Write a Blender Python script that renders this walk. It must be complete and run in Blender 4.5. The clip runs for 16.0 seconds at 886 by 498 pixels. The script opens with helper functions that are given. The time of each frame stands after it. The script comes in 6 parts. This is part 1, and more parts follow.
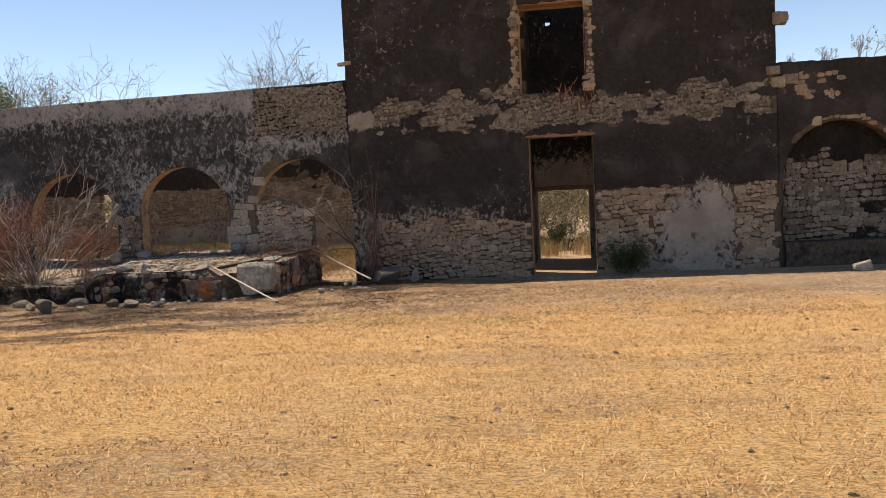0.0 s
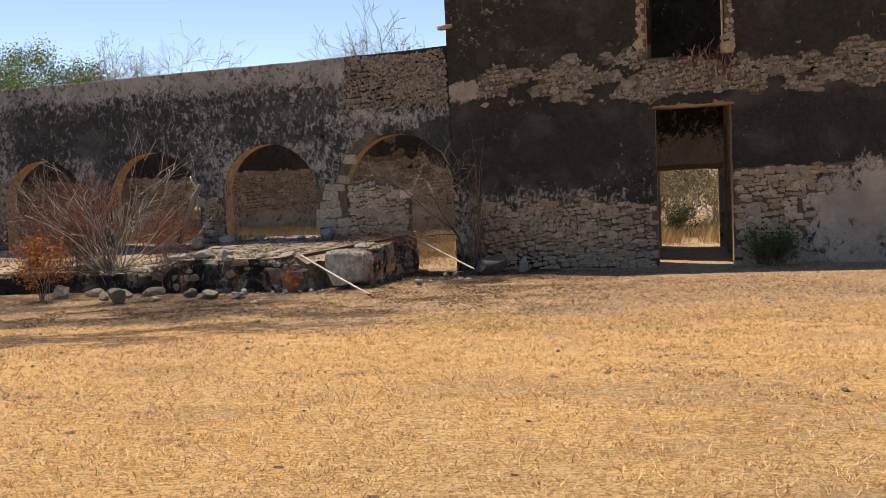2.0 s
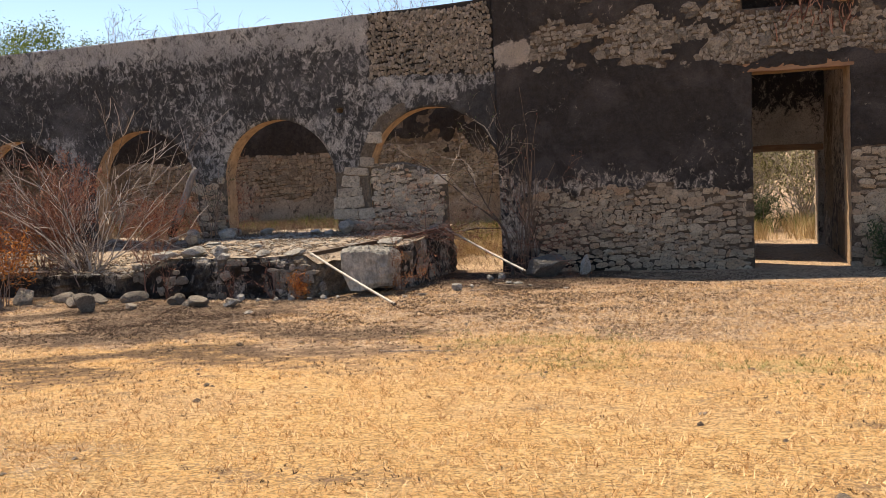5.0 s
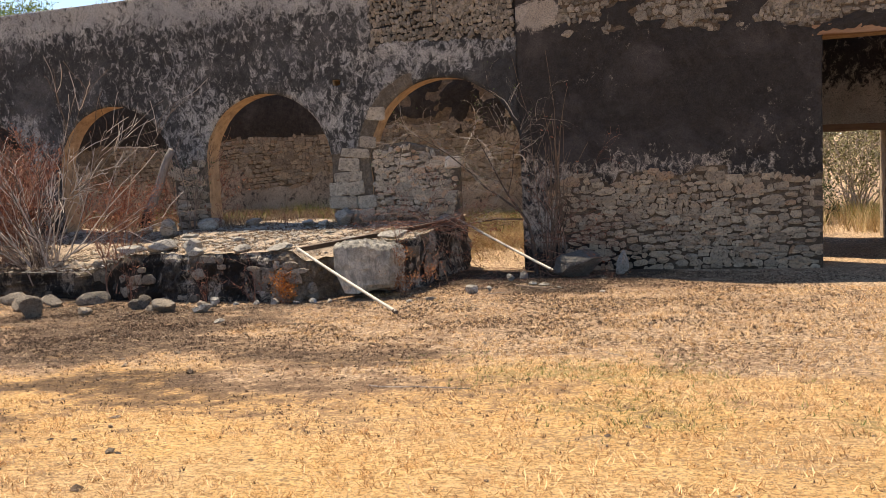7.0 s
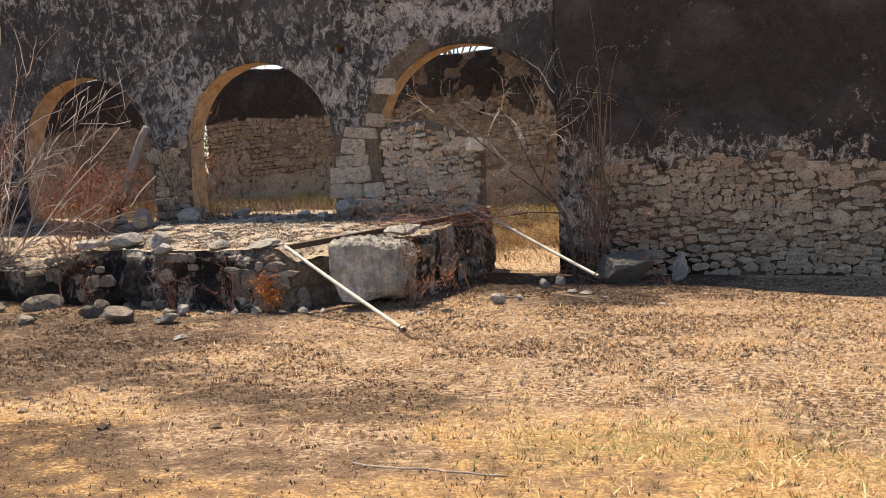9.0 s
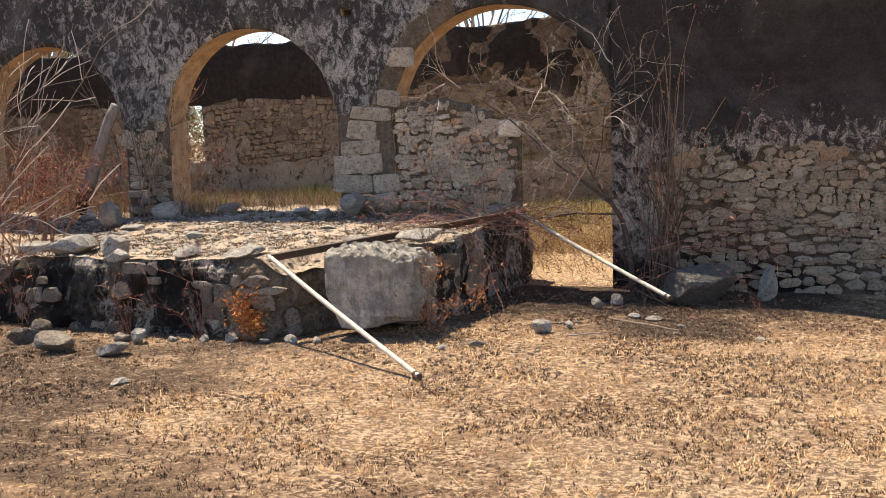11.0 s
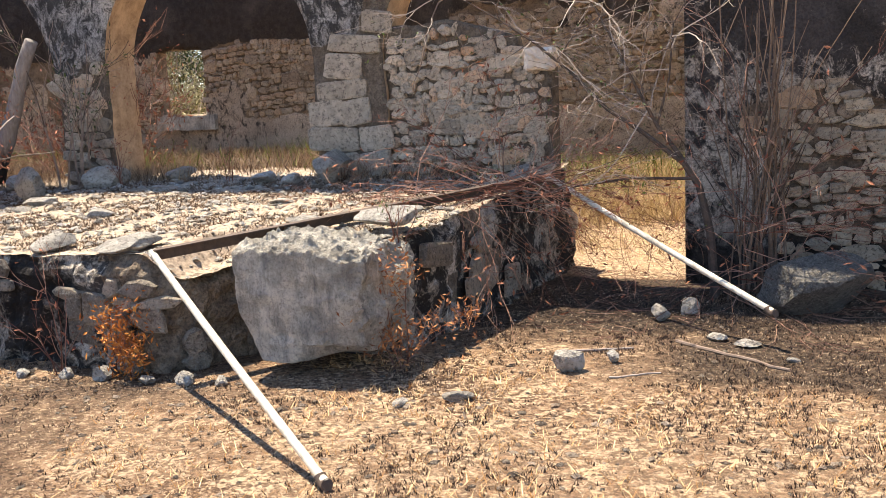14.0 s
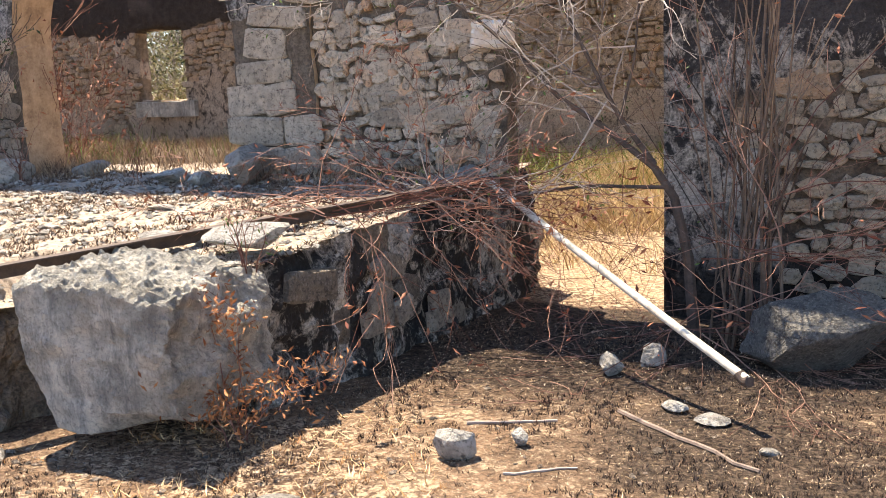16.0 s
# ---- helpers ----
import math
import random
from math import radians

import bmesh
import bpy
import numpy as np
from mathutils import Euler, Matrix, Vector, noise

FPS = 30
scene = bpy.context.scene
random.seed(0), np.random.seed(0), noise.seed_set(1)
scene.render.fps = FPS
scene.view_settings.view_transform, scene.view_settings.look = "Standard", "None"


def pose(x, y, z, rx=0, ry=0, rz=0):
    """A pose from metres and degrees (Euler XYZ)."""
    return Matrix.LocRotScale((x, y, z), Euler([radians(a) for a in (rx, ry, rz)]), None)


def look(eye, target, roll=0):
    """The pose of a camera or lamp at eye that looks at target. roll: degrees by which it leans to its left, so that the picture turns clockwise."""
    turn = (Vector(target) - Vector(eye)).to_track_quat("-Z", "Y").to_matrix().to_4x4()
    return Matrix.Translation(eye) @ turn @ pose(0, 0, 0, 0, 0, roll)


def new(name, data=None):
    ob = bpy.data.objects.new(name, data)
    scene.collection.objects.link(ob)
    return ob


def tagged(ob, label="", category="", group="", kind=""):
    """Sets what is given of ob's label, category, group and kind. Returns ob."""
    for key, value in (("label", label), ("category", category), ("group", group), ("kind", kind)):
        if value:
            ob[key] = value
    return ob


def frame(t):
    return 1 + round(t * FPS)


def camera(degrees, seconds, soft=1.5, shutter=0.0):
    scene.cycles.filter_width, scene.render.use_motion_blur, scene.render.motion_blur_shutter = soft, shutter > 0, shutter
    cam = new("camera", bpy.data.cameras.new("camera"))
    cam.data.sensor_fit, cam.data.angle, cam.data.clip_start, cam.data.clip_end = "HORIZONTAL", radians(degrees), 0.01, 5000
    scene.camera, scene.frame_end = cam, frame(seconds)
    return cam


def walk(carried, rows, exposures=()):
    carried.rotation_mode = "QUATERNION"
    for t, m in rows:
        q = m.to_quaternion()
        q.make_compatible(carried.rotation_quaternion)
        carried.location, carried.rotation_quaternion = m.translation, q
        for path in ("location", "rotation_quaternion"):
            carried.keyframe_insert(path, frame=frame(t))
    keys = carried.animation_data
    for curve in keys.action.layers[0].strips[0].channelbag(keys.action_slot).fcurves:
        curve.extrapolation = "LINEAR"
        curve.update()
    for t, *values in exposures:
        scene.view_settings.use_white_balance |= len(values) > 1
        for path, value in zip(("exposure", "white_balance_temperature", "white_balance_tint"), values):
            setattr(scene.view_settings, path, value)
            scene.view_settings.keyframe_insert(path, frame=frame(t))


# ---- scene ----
cam = camera(50.9, 16.0, 0.5)
PATH = [
    (0, (-1.067, -0.424, 1.399), (-1.361, 1.549, 1.243), -2.8),
    (0.5, (-1.26, 0.253, 1.371), (-1.602, 2.217, 1.213), -2.8),
    (1, (-1.486, 0.885, 1.357), (-1.894, 2.836, 1.195), -2.9),
    (1.5, (-1.686, 1.548, 1.299), (-2.16, 3.483, 1.122), -2.9),
    (2, (-1.912, 2.207, 1.254), (-2.402, 4.138, 1.074), -2.9),
    (2.5, (-2.066, 2.869, 1.189), (-2.564, 4.797, 1.008), -2.8),
    (3, (-2.222, 3.511, 1.169), (-2.73, 5.437, 0.985), -2.8),
    (3.5, (-2.419, 4.149, 1.157), (-2.94, 6.071, 0.971), -2.7),
    (4, (-2.611, 4.793, 1.139), (-3.158, 6.707, 0.944), -2.6),
    (4.2, (-2.704, 5.034, 1.087), (-3.258, 6.946, 0.894), -2.7),
    (6.3, (-3.55, 7.72, 0.807), (-4.116, 9.63, 0.624), -3.0),
    (6.5, (-3.626, 7.961, 0.781), (-4.195, 9.869, 0.591), -3.0),
    (7, (-3.796, 8.544, 0.779), (-4.382, 10.444, 0.57), -2.8),
    (7.5, (-3.931, 9.186, 0.722), (-4.534, 11.08, 0.501), -2.4),
    (8, (-4.13, 9.798, 0.671), (-4.737, 11.69, 0.447), -2.3),
    (8.5, (-4.319, 10.416, 0.632), (-4.935, 12.306, 0.407), -2.2),
    (9, (-4.583, 10.987, 0.598), (-5.205, 12.875, 0.374), -2.3),
    (9.2, (-4.716, 11.212, 0.587), (-5.343, 13.099, 0.365), -2.3),
    (11.3, (-5.542, 13.699, 0.516), (-6.206, 15.569, 0.265), -1.9),
    (11.5, (-5.611, 13.932, 0.477), (-6.277, 15.801, 0.224), -2.0),
    (12, (-5.741, 14.49, 0.466), (-6.415, 16.356, 0.211), -2.0),
    (12.5, (-5.791, 15.037, 0.437), (-6.472, 16.898, 0.17), -2.1),
    (13, (-5.881, 15.57, 0.383), (-6.607, 17.411, 0.091), -2.5),
    (13.5, (-5.905, 16.019, 0.361), (-6.693, 17.827, 0.031), -2.9),
    (14, (-5.885, 16.502, 0.354), (-6.696, 18.299, 0.016), -2.9),
    (14.5, (-5.905, 16.988, 0.332), (-6.747, 18.77, -0.006), -2.9),
    (15, (-5.875, 17.405, 0.315), (-6.796, 19.145, -0.036), -2.6),
    (15.5, (-5.795, 17.843, 0.312), (-6.729, 19.575, -0.043), -2.5),
    (16, (-5.687, 18.27, 0.285), (-6.595, 20.015, -0.076), -2.6),
]
walk(cam, [(t, look(eye, target, roll)) for t, eye, target, roll in PATH],
     [(0.0, 0.16, 7000, 12), (4.0, 0.46, 7050, 12), (8.0, 0.84, 7050, 12), (11.5, 1.02, 6950, 12), (13.0, 1.25, 6850, 11), (14.0, 1.46, 6750, 11), (16.0, 1.70, 6600, 11)])

# ---- light ----
SUN_TO = Vector((0.40, -0.215, -1.0)).normalized()
world = bpy.data.worlds.new("sky")
scene.world = world
world.use_nodes = True
wn = world.node_tree.nodes
sky = wn.new("ShaderNodeTexSky")
sky.sky_type = "NISHITA"
sky.sun_disc = False
sky.sun_elevation = math.asin(-SUN_TO.z)
sky.sun_rotation = math.atan2(-SUN_TO.x, -SUN_TO.y)
sky.air_density, sky.dust_density, sky.ozone_density = 0.68, 0.0, 0.45
wn["Background"].inputs["Strength"].default_value = 0.15
world.node_tree.links.new(sky.outputs["Color"], wn["Background"].inputs["Color"])
sun_data = bpy.data.lights.new("sun", "SUN")
sun_data.energy, sun_data.angle, sun_data.color = 5.0, radians(0.53), (1.0, 0.90, 0.74)
sun = new("sun", sun_data)
sun.matrix_world = look((0, 0, 60), Vector((0, 0, 60)) + SUN_TO)


# ---- noise on arrays ----
def lattice(ix, iy, seed):
    h = (ix.astype(np.int64) * 374761393 + iy.astype(np.int64) * 668265263 + seed * 1274126177) & 0x7FFFFFFF
    h = ((h ^ (h >> 13)) * 1274126177) & 0x7FFFFFFF
    return ((h ^ (h >> 16)) & 0xFFFF) / 65535.0


def value_noise(x, y, seed=0):
    ix, iy = np.floor(x), np.floor(y)
    fx, fy = x - ix, y - iy
    fx, fy = fx * fx * (3 - 2 * fx), fy * fy * (3 - 2 * fy)
    a, b = lattice(ix, iy, seed), lattice(ix + 1, iy, seed)
    c, d = lattice(ix, iy + 1, seed), lattice(ix + 1, iy + 1, seed)
    return (a * (1 - fx) + b * fx) * (1 - fy) + (c * (1 - fx) + d * fx) * fy


def fbm(x, y, scale=1.0, octaves=4, seed=0):
    """Noise from 0 to 1, about 0.5 on average; scale is the number of features per metre."""
    x, y = np.asarray(x, float), np.asarray(y, float)
    total, amp, norm = 0.0, 1.0, 0.0
    for k in range(octaves):
        total = total + amp * value_noise(x * scale + 17.3 * k, y * scale - 9.1 * k, seed + 31 * k)
        norm += amp
        amp *= 0.55
        scale *= 2.03
    return total / norm


def smooth(a, b, v):
    t = np.clip((v - a) / (b - a), 0, 1)
    return t * t * (3 - 2 * t)


def within(v, a, b, soft):
    return smooth(a - soft, a + soft, v) * (1 - smooth(b - soft, b + soft, v))


# ---- materials ----
def material(name, rough=0.9, metal=0.0, spec=0.3):
    m = bpy.data.materials.new(name)
    m.use_nodes = True
    b = m.node_tree.nodes["Principled BSDF"]
    b.inputs["Roughness"].default_value = rough
    b.inputs["Metallic"].default_value = metal
    b.inputs["Specular IOR Level"].default_value = spec
    return m, m.node_tree, b


def put(nt, socket, value):
    if isinstance(value, (int, float)):
        socket.default_value = value
    elif isinstance(value, tuple):
        socket.default_value = (*value, 1.0) if len(value) == 3 else value
    else:
        nt.links.new(value, socket)


def coords(nt):
    n = nt.nodes.new("ShaderNodeTexCoord")
    return n.outputs["Object"]


def position(nt):
    return nt.nodes.new("ShaderNodeNewGeometry").outputs["Position"]


def noise_tex(nt, vec, scale, detail=4.0, rough=0.6, distort=0.0):
    n = nt.nodes.new("ShaderNodeTexNoise")
    put(nt, n.inputs["Vector"], vec)
    n.inputs["Scale"].default_value, n.inputs["Detail"].default_value = scale, detail
    n.inputs["Roughness"].default_value, n.inputs["Distortion"].default_value = rough, distort
    return n.outputs["Fac"]


def voronoi(nt, vec, scale, feature="F1", out="Distance"):
    n = nt.nodes.new("ShaderNodeTexVoronoi")
    n.feature = feature
    put(nt, n.inputs["Vector"], vec)
    n.inputs["Scale"].default_value = scale
    return n.outputs[out]


def stretch(nt, vec, scale):
    n = nt.nodes.new("ShaderNodeMapping")
    put(nt, n.inputs["Vector"], vec)
    n.inputs["Scale"].default_value = scale
    return n.outputs["Vector"]


def ramp(nt, fac, *stops):
    n = nt.nodes.new("ShaderNodeValToRGB")
    put(nt, n.inputs["Fac"], fac)
    e = n.color_ramp.elements
    while len(e) < len(stops):
        e.new(0.5)
    for el, (p, c) in zip(e, stops):
        el.position = p
        el.color = (*c, 1) if isinstance(c, tuple) else (c, c, c, 1)
    return n.outputs["Color"]


def mix(nt, fac, a, b, mode="MIX"):
    n = nt.nodes.new("ShaderNodeMix")
    n.data_type, n.blend_type = "RGBA", mode
    put(nt, n.inputs["Factor"], fac)
    put(nt, n.inputs[6], a)
    put(nt, n.inputs[7], b)
    return n.outputs[2]


def calc(nt, op, a, b=0.0, clamp=False):
    n = nt.nodes.new("ShaderNodeMath")
    n.operation, n.use_clamp = op, clamp
    put(nt, n.inputs[0], a)
    put(nt, n.inputs[1], b)
    return n.outputs[0]


def attribute(nt, name):
    n = nt.nodes.new("ShaderNodeAttribute")
    n.attribute_name = name
    return n.outputs["Fac"]


def relief(nt, bsdf, height, strength=0.6, distance=0.02):
    n = nt.nodes.new("ShaderNodeBump")
    n.inputs["Strength"].default_value, n.inputs["Distance"].default_value = strength, distance
    put(nt, n.inputs["Height"], height)
    nt.links.new(n.outputs["Normal"], bsdf.inputs["Normal"])


def object_random(nt):
    return nt.nodes.new("ShaderNodeObjectInfo").outputs["Random"]


def island_random(nt):
    return nt.nodes.new("ShaderNodeNewGeometry").outputs["Random Per Island"]


def wall_material(name, bare_a, bare_b, pale, grey, black, cling=0.95, flecks=0.12):
    """Rubble and mortar, under plaster (cover), under black mould (mold)."""
    m, nt, b = material(name, 0.92, 0, 0.12)
    p = position(nt)
    cover, mold = attribute(nt, "cover"), attribute(nt, "mold")
    big, mid, fine = noise_tex(nt, p, 1.3, 5, 0.6), noise_tex(nt, p, 9, 6, 0.7), noise_tex(nt, p, 55, 4, 0.7)
    bare = mix(nt, ramp(nt, mid, (0.3, 0.0), (0.7, 1.0)), bare_a, bare_b)
    edge = ramp(nt, calc(nt, "ADD", cover, calc(nt, "MULTIPLY", calc(nt, "SUBTRACT", mid, 0.5), 0.5)), (0.42, 0.0), (0.54, 1.0))
    plaster = mix(nt, ramp(nt, big, (0.35, 0.0), (0.65, 1.0)), pale, grey)
    blot = noise_tex(nt, stretch(nt, p, (1.0, 1.0, 0.72)), 8.5, 5, 0.72, 0.8)
    streak = noise_tex(nt, stretch(nt, p, (5.0, 5.0, 0.6)), 1.6, 4, 0.65)
    f = calc(nt, "ADD", calc(nt, "MULTIPLY", mold, 1.35), calc(nt, "MULTIPLY", calc(nt, "SUBTRACT", blot, 0.5), 2.6))
    f = calc(nt, "ADD", f, calc(nt, "MULTIPLY", calc(nt, "SUBTRACT", streak, 0.5), 0.25))
    f = calc(nt, "ADD", f, calc(nt, "MULTIPLY", calc(nt, "SUBTRACT", fine, 0.5), 0.5))
    f = ramp(nt, f, (0.40, 0.0), (0.80, 1.0))
    blacks = mix(nt, ramp(nt, mid, (0.35, 0.0), (0.8, 1.0)), black, tuple(min(1, c * 3.2) for c in black))
    pits = ramp(nt, voronoi(nt, stretch(nt, p, (1.0, 1.0, 0.8)), 23), (0.10, 1.0), (0.30, 0.0))
    blacks = mix(nt, ramp(nt, noise_tex(nt, p, 0.9, 5, 0.65, 0.4), (0.50, 0.0), (0.68, 0.8)), blacks, tuple(min(1, c * 6.0) for c in black))
    plaster = mix(nt, calc(nt, "MULTIPLY", pits, calc(nt, "MULTIPLY", mid, 0.9)), plaster, blacks)
    plaster = mix(nt, calc(nt, "MULTIPLY", f, cling), plaster, blacks)
    fleck = ramp(nt, noise_tex(nt, stretch(nt, p, (1.0, 1.0, 0.6)), 24, 5, 0.75), (0.60, 0.0), (0.70, 1.0))
    plaster = mix(nt, calc(nt, "MULTIPLY", fleck, flecks), plaster, pale)
    col = mix(nt, edge, bare, plaster)
    soot = calc(nt, "MULTIPLY", ramp(nt, calc(nt, "ADD", attribute(nt, "soot"), calc(nt, "MULTIPLY", calc(nt, "SUBTRACT", blot, 0.5), 0.9)), (0.35, 0.0), (0.75, 1.0)), 0.9)
    col = mix(nt, soot, col, black)
    col = mix(nt, calc(nt, "MULTIPLY", ramp(nt, fine, (0.42, 0.0), (0.66, 1.0)), 0.55), col, (0.02, 0.018, 0.016), "MIX")
    nt.links.new(col, b.inputs["Base Color"])
    relief(nt, b, calc(nt, "ADD", calc(nt, "MULTIPLY", mid, 0.9), calc(nt, "MULTIPLY", fine, 0.5)), 1.0, 0.045)
    return m


def stone_material(name, *tones, dark=0.35, joined=False):
    m, nt, b = material(name, 0.9, 0, 0.25)
    p = position(nt)
    r = island_random(nt) if joined else object_random(nt)
    col = ramp(nt, r, *[(i / max(1, len(tones) - 1), t) for i, t in enumerate(tones)])
    mid, fine = noise_tex(nt, p, 11, 5, 0.65), noise_tex(nt, p, 70, 4, 0.7)
    col = mix(nt, calc(nt, "MULTIPLY", ramp(nt, mid, (0.4, 0.0), (0.72, 1.0)), dark), col, (0.035, 0.032, 0.03))
    col = mix(nt, calc(nt, "MULTIPLY", ramp(nt, fine, (0.50, 0.0), (0.72, 1.0)), 0.40), col, (0.55, 0.49, 0.40))
    col = mix(nt, calc(nt, "MULTIPLY", ramp(nt, noise_tex(nt, p, 34, 5, 0.75), (0.51, 0.0), (0.62, 1.0)), 0.62), col, (0.04, 0.033, 0.028))
    nt.links.new(col, b.inputs["Base Color"])
    relief(nt, b, calc(nt, "ADD", mid, calc(nt, "MULTIPLY", fine, 0.6)), 1.0, 0.05)
    return m


def plain_material(name, a, c, scale=8.0, rough=0.85, bump=0.5, stretch_by=(1, 1, 1), spec=0.3, rand=0.0):
    m, nt, b = material(name, rough, 0, spec)
    p = stretch(nt, coords(nt), stretch_by)
    n, f = noise_tex(nt, p, scale, 5, 0.65), noise_tex(nt, p, scale * 7, 3, 0.6)
    fac = calc(nt, "ADD", calc(nt, "MULTIPLY", n, 0.75), calc(nt, "MULTIPLY", f, 0.25))
    if rand:
        fac = calc(nt, "ADD", fac, calc(nt, "MULTIPLY", calc(nt, "SUBTRACT", island_random(nt), 0.5), rand))
    nt.links.new(ramp(nt, fac, (0.3, a), (0.7, c)), b.inputs["Base Color"])
    relief(nt, b, fac, bump, 0.01)
    return m


M_wall_w = wall_material("weathered_plaster", (0.09, 0.07, 0.052), (0.25, 0.20, 0.15), (0.54, 0.495, 0.44), (0.34, 0.32, 0.30), (0.024, 0.0225, 0.0215))
M_wall_t = wall_material("sooty_plaster", (0.085, 0.06, 0.042), (0.24, 0.175, 0.12), (0.60, 0.50, 0.40), (0.40, 0.335, 0.27), (0.0150, 0.0128, 0.0122), 0.955, 0.06)
M_wall_b = wall_material("ochre_plaster", (0.13, 0.09, 0.055), (0.40, 0.29, 0.19), (0.66, 0.52, 0.38), (0.46, 0.35, 0.25), (0.022, 0.018, 0.015))
M_reveal = plain_material("ochre_reveal", (0.20, 0.125, 0.07), (0.56, 0.39, 0.235), 7, 0.9, 0.9)
M_stone = stone_material("rubble_stone", (0.305, 0.222, 0.151), (0.525, 0.391, 0.261), (0.403, 0.312, 0.220), (0.634, 0.493, 0.336), (0.488, 0.306, 0.180))
M_stone_j = stone_material("rubble_stone_far", (0.305, 0.222, 0.151), (0.525, 0.391, 0.261), (0.403, 0.312, 0.220), (0.634, 0.493, 0.336), (0.488, 0.306, 0.180), joined=True)
M_stone_g = stone_material("grey_rubble_stone", (0.378, 0.300, 0.220), (0.634, 0.511, 0.377), (0.488, 0.403, 0.307), (0.732, 0.601, 0.446), (0.683, 0.409, 0.232))
M_stone_gj = stone_material("grey_rubble_stone_far", (0.378, 0.300, 0.220), (0.634, 0.511, 0.377), (0.488, 0.403, 0.307), (0.732, 0.601, 0.446), (0.683, 0.409, 0.232), joined=True)
M_stone_d = stone_material("dark_rubble_stone", (0.171, 0.138, 0.104), (0.329, 0.270, 0.203), (0.464, 0.385, 0.296), (0.220, 0.180, 0.139), dark=0.5)
M_stone_dj = stone_material("dark_rubble_stone_far", (0.171, 0.138, 0.104), (0.329, 0.270, 0.203), (0.464, 0.385, 0.296), (0.220, 0.180, 0.139), dark=0.5, joined=True)
M_pier = stone_material("worn_pier_block", (0.415, 0.336, 0.249), (0.512, 0.427, 0.325), (0.586, 0.487, 0.371), dark=0.45)
M_rock = stone_material("limestone", (0.40, 0.37, 0.32), (0.55, 0.50, 0.43), (0.32, 0.29, 0.25), dark=0.5)
def block_material():
    m, nt, b = material("grey_limestone_block", 0.9, 0, 0.25)
    p = position(nt)
    big, mid, fine = noise_tex(nt, p, 3.2, 5, 0.65), noise_tex(nt, p, 14, 6, 0.7), noise_tex(nt, p, 60, 5, 0.75)
    streak = noise_tex(nt, stretch(nt, p, (7, 7, 0.9)), 2.0, 5, 0.7)
    col = ramp(nt, calc(nt, "ADD", calc(nt, "MULTIPLY", big, 0.6), calc(nt, "MULTIPLY", mid, 0.4)), (0.36, (0.28, 0.25, 0.205)), (0.48, (0.47, 0.425, 0.35)), (0.60, (0.76, 0.69, 0.57)))
    col = mix(nt, calc(nt, "MULTIPLY", ramp(nt, streak, (0.48, 0.0), (0.66, 1.0)), 0.6), col, (0.11, 0.108, 0.105))
    col = mix(nt, calc(nt, "MULTIPLY", ramp(nt, fine, (0.50, 0.0), (0.66, 1.0)), 0.5), col, (0.06, 0.055, 0.05))
    nt.links.new(col, b.inputs["Base Color"])
    relief(nt, b, calc(nt, "ADD", calc(nt, "MULTIPLY", mid, 1.2), fine), 1.0, 0.035)
    return m


M_boulder = block_material()
M_dark_block = stone_material("sooty_block", (0.17, 0.155, 0.135), (0.26, 0.235, 0.20), dark=0.6)
M_steel = plain_material("rusty_steel", (0.05, 0.035, 0.028), (0.12, 0.08, 0.055), 20, 0.7)
M_white = plain_material("chipped_white_paint", (0.34, 0.28, 0.20), (0.74, 0.69, 0.58), 22, 0.5, 0.4)
M_wood = plain_material("old_lintel_wood", (0.16, 0.08, 0.045), (0.34, 0.20, 0.11), 5, 0.85, 0.6, (0.4, 3, 3))
M_twig = plain_material("grey_twig", (0.20, 0.15, 0.12), (0.42, 0.35, 0.29), 9, 0.9, 0.4, rand=0.8)
M_twig_d = plain_material("dark_twig", (0.06, 0.042, 0.032), (0.30, 0.22, 0.17), 9, 0.9, 0.4, rand=0.7)
M_limb = plain_material("dark_limb_bark", (0.04, 0.03, 0.024), (0.15, 0.11, 0.085), 12, 0.9, 0.6)
M_twig_b2 = plain_material("weathered_twig", (0.12, 0.085, 0.065), (0.46, 0.38, 0.31), 9, 0.9, 0.4, rand=1.0)
M_twig_b = plain_material("brown_twig", (0.10, 0.07, 0.05), (0.36, 0.28, 0.22), 9, 0.9, 0.4, rand=0.9)
M_twig_r = plain_material("reddish_twig", (0.12, 0.05, 0.034), (0.40, 0.225, 0.155), 9, 0.9, 0.4, rand=0.7)
M_leaf_o = plain_material("scorched_leaf", (0.28, 0.085, 0.02), (0.56, 0.22, 0.045), 14, 0.8, 0.2, rand=0.9)
M_leaf_s = plain_material("shrivelled_leaf", (0.20, 0.07, 0.025), (0.46, 0.21, 0.08), 14, 0.8, 0.2, rand=0.9)
M_leaf_r = plain_material("red_dry_leaf", (0.16, 0.05, 0.03), (0.36, 0.15, 0.08), 14, 0.8, 0.2, rand=0.9)
M_leaf_g = plain_material("green_leaf", (0.045, 0.075, 0.012), (0.13, 0.17, 0.035), 6, 0.6, 0.2, rand=0.9)
M_leaf_dk = plain_material("dark_green_leaf", (0.02, 0.035, 0.010), (0.07, 0.095, 0.025), 6, 0.6, 0.2, rand=0.9)
M_hay = plain_material("faded_hay", (0.34, 0.24, 0.12), (0.62, 0.47, 0.27), 3, 0.85, 0.1, rand=1.0)
M_straw = plain_material("straw", (0.44, 0.225, 0.08), (0.98, 0.68, 0.355), 3, 0.8, 0.1, rand=1.4)


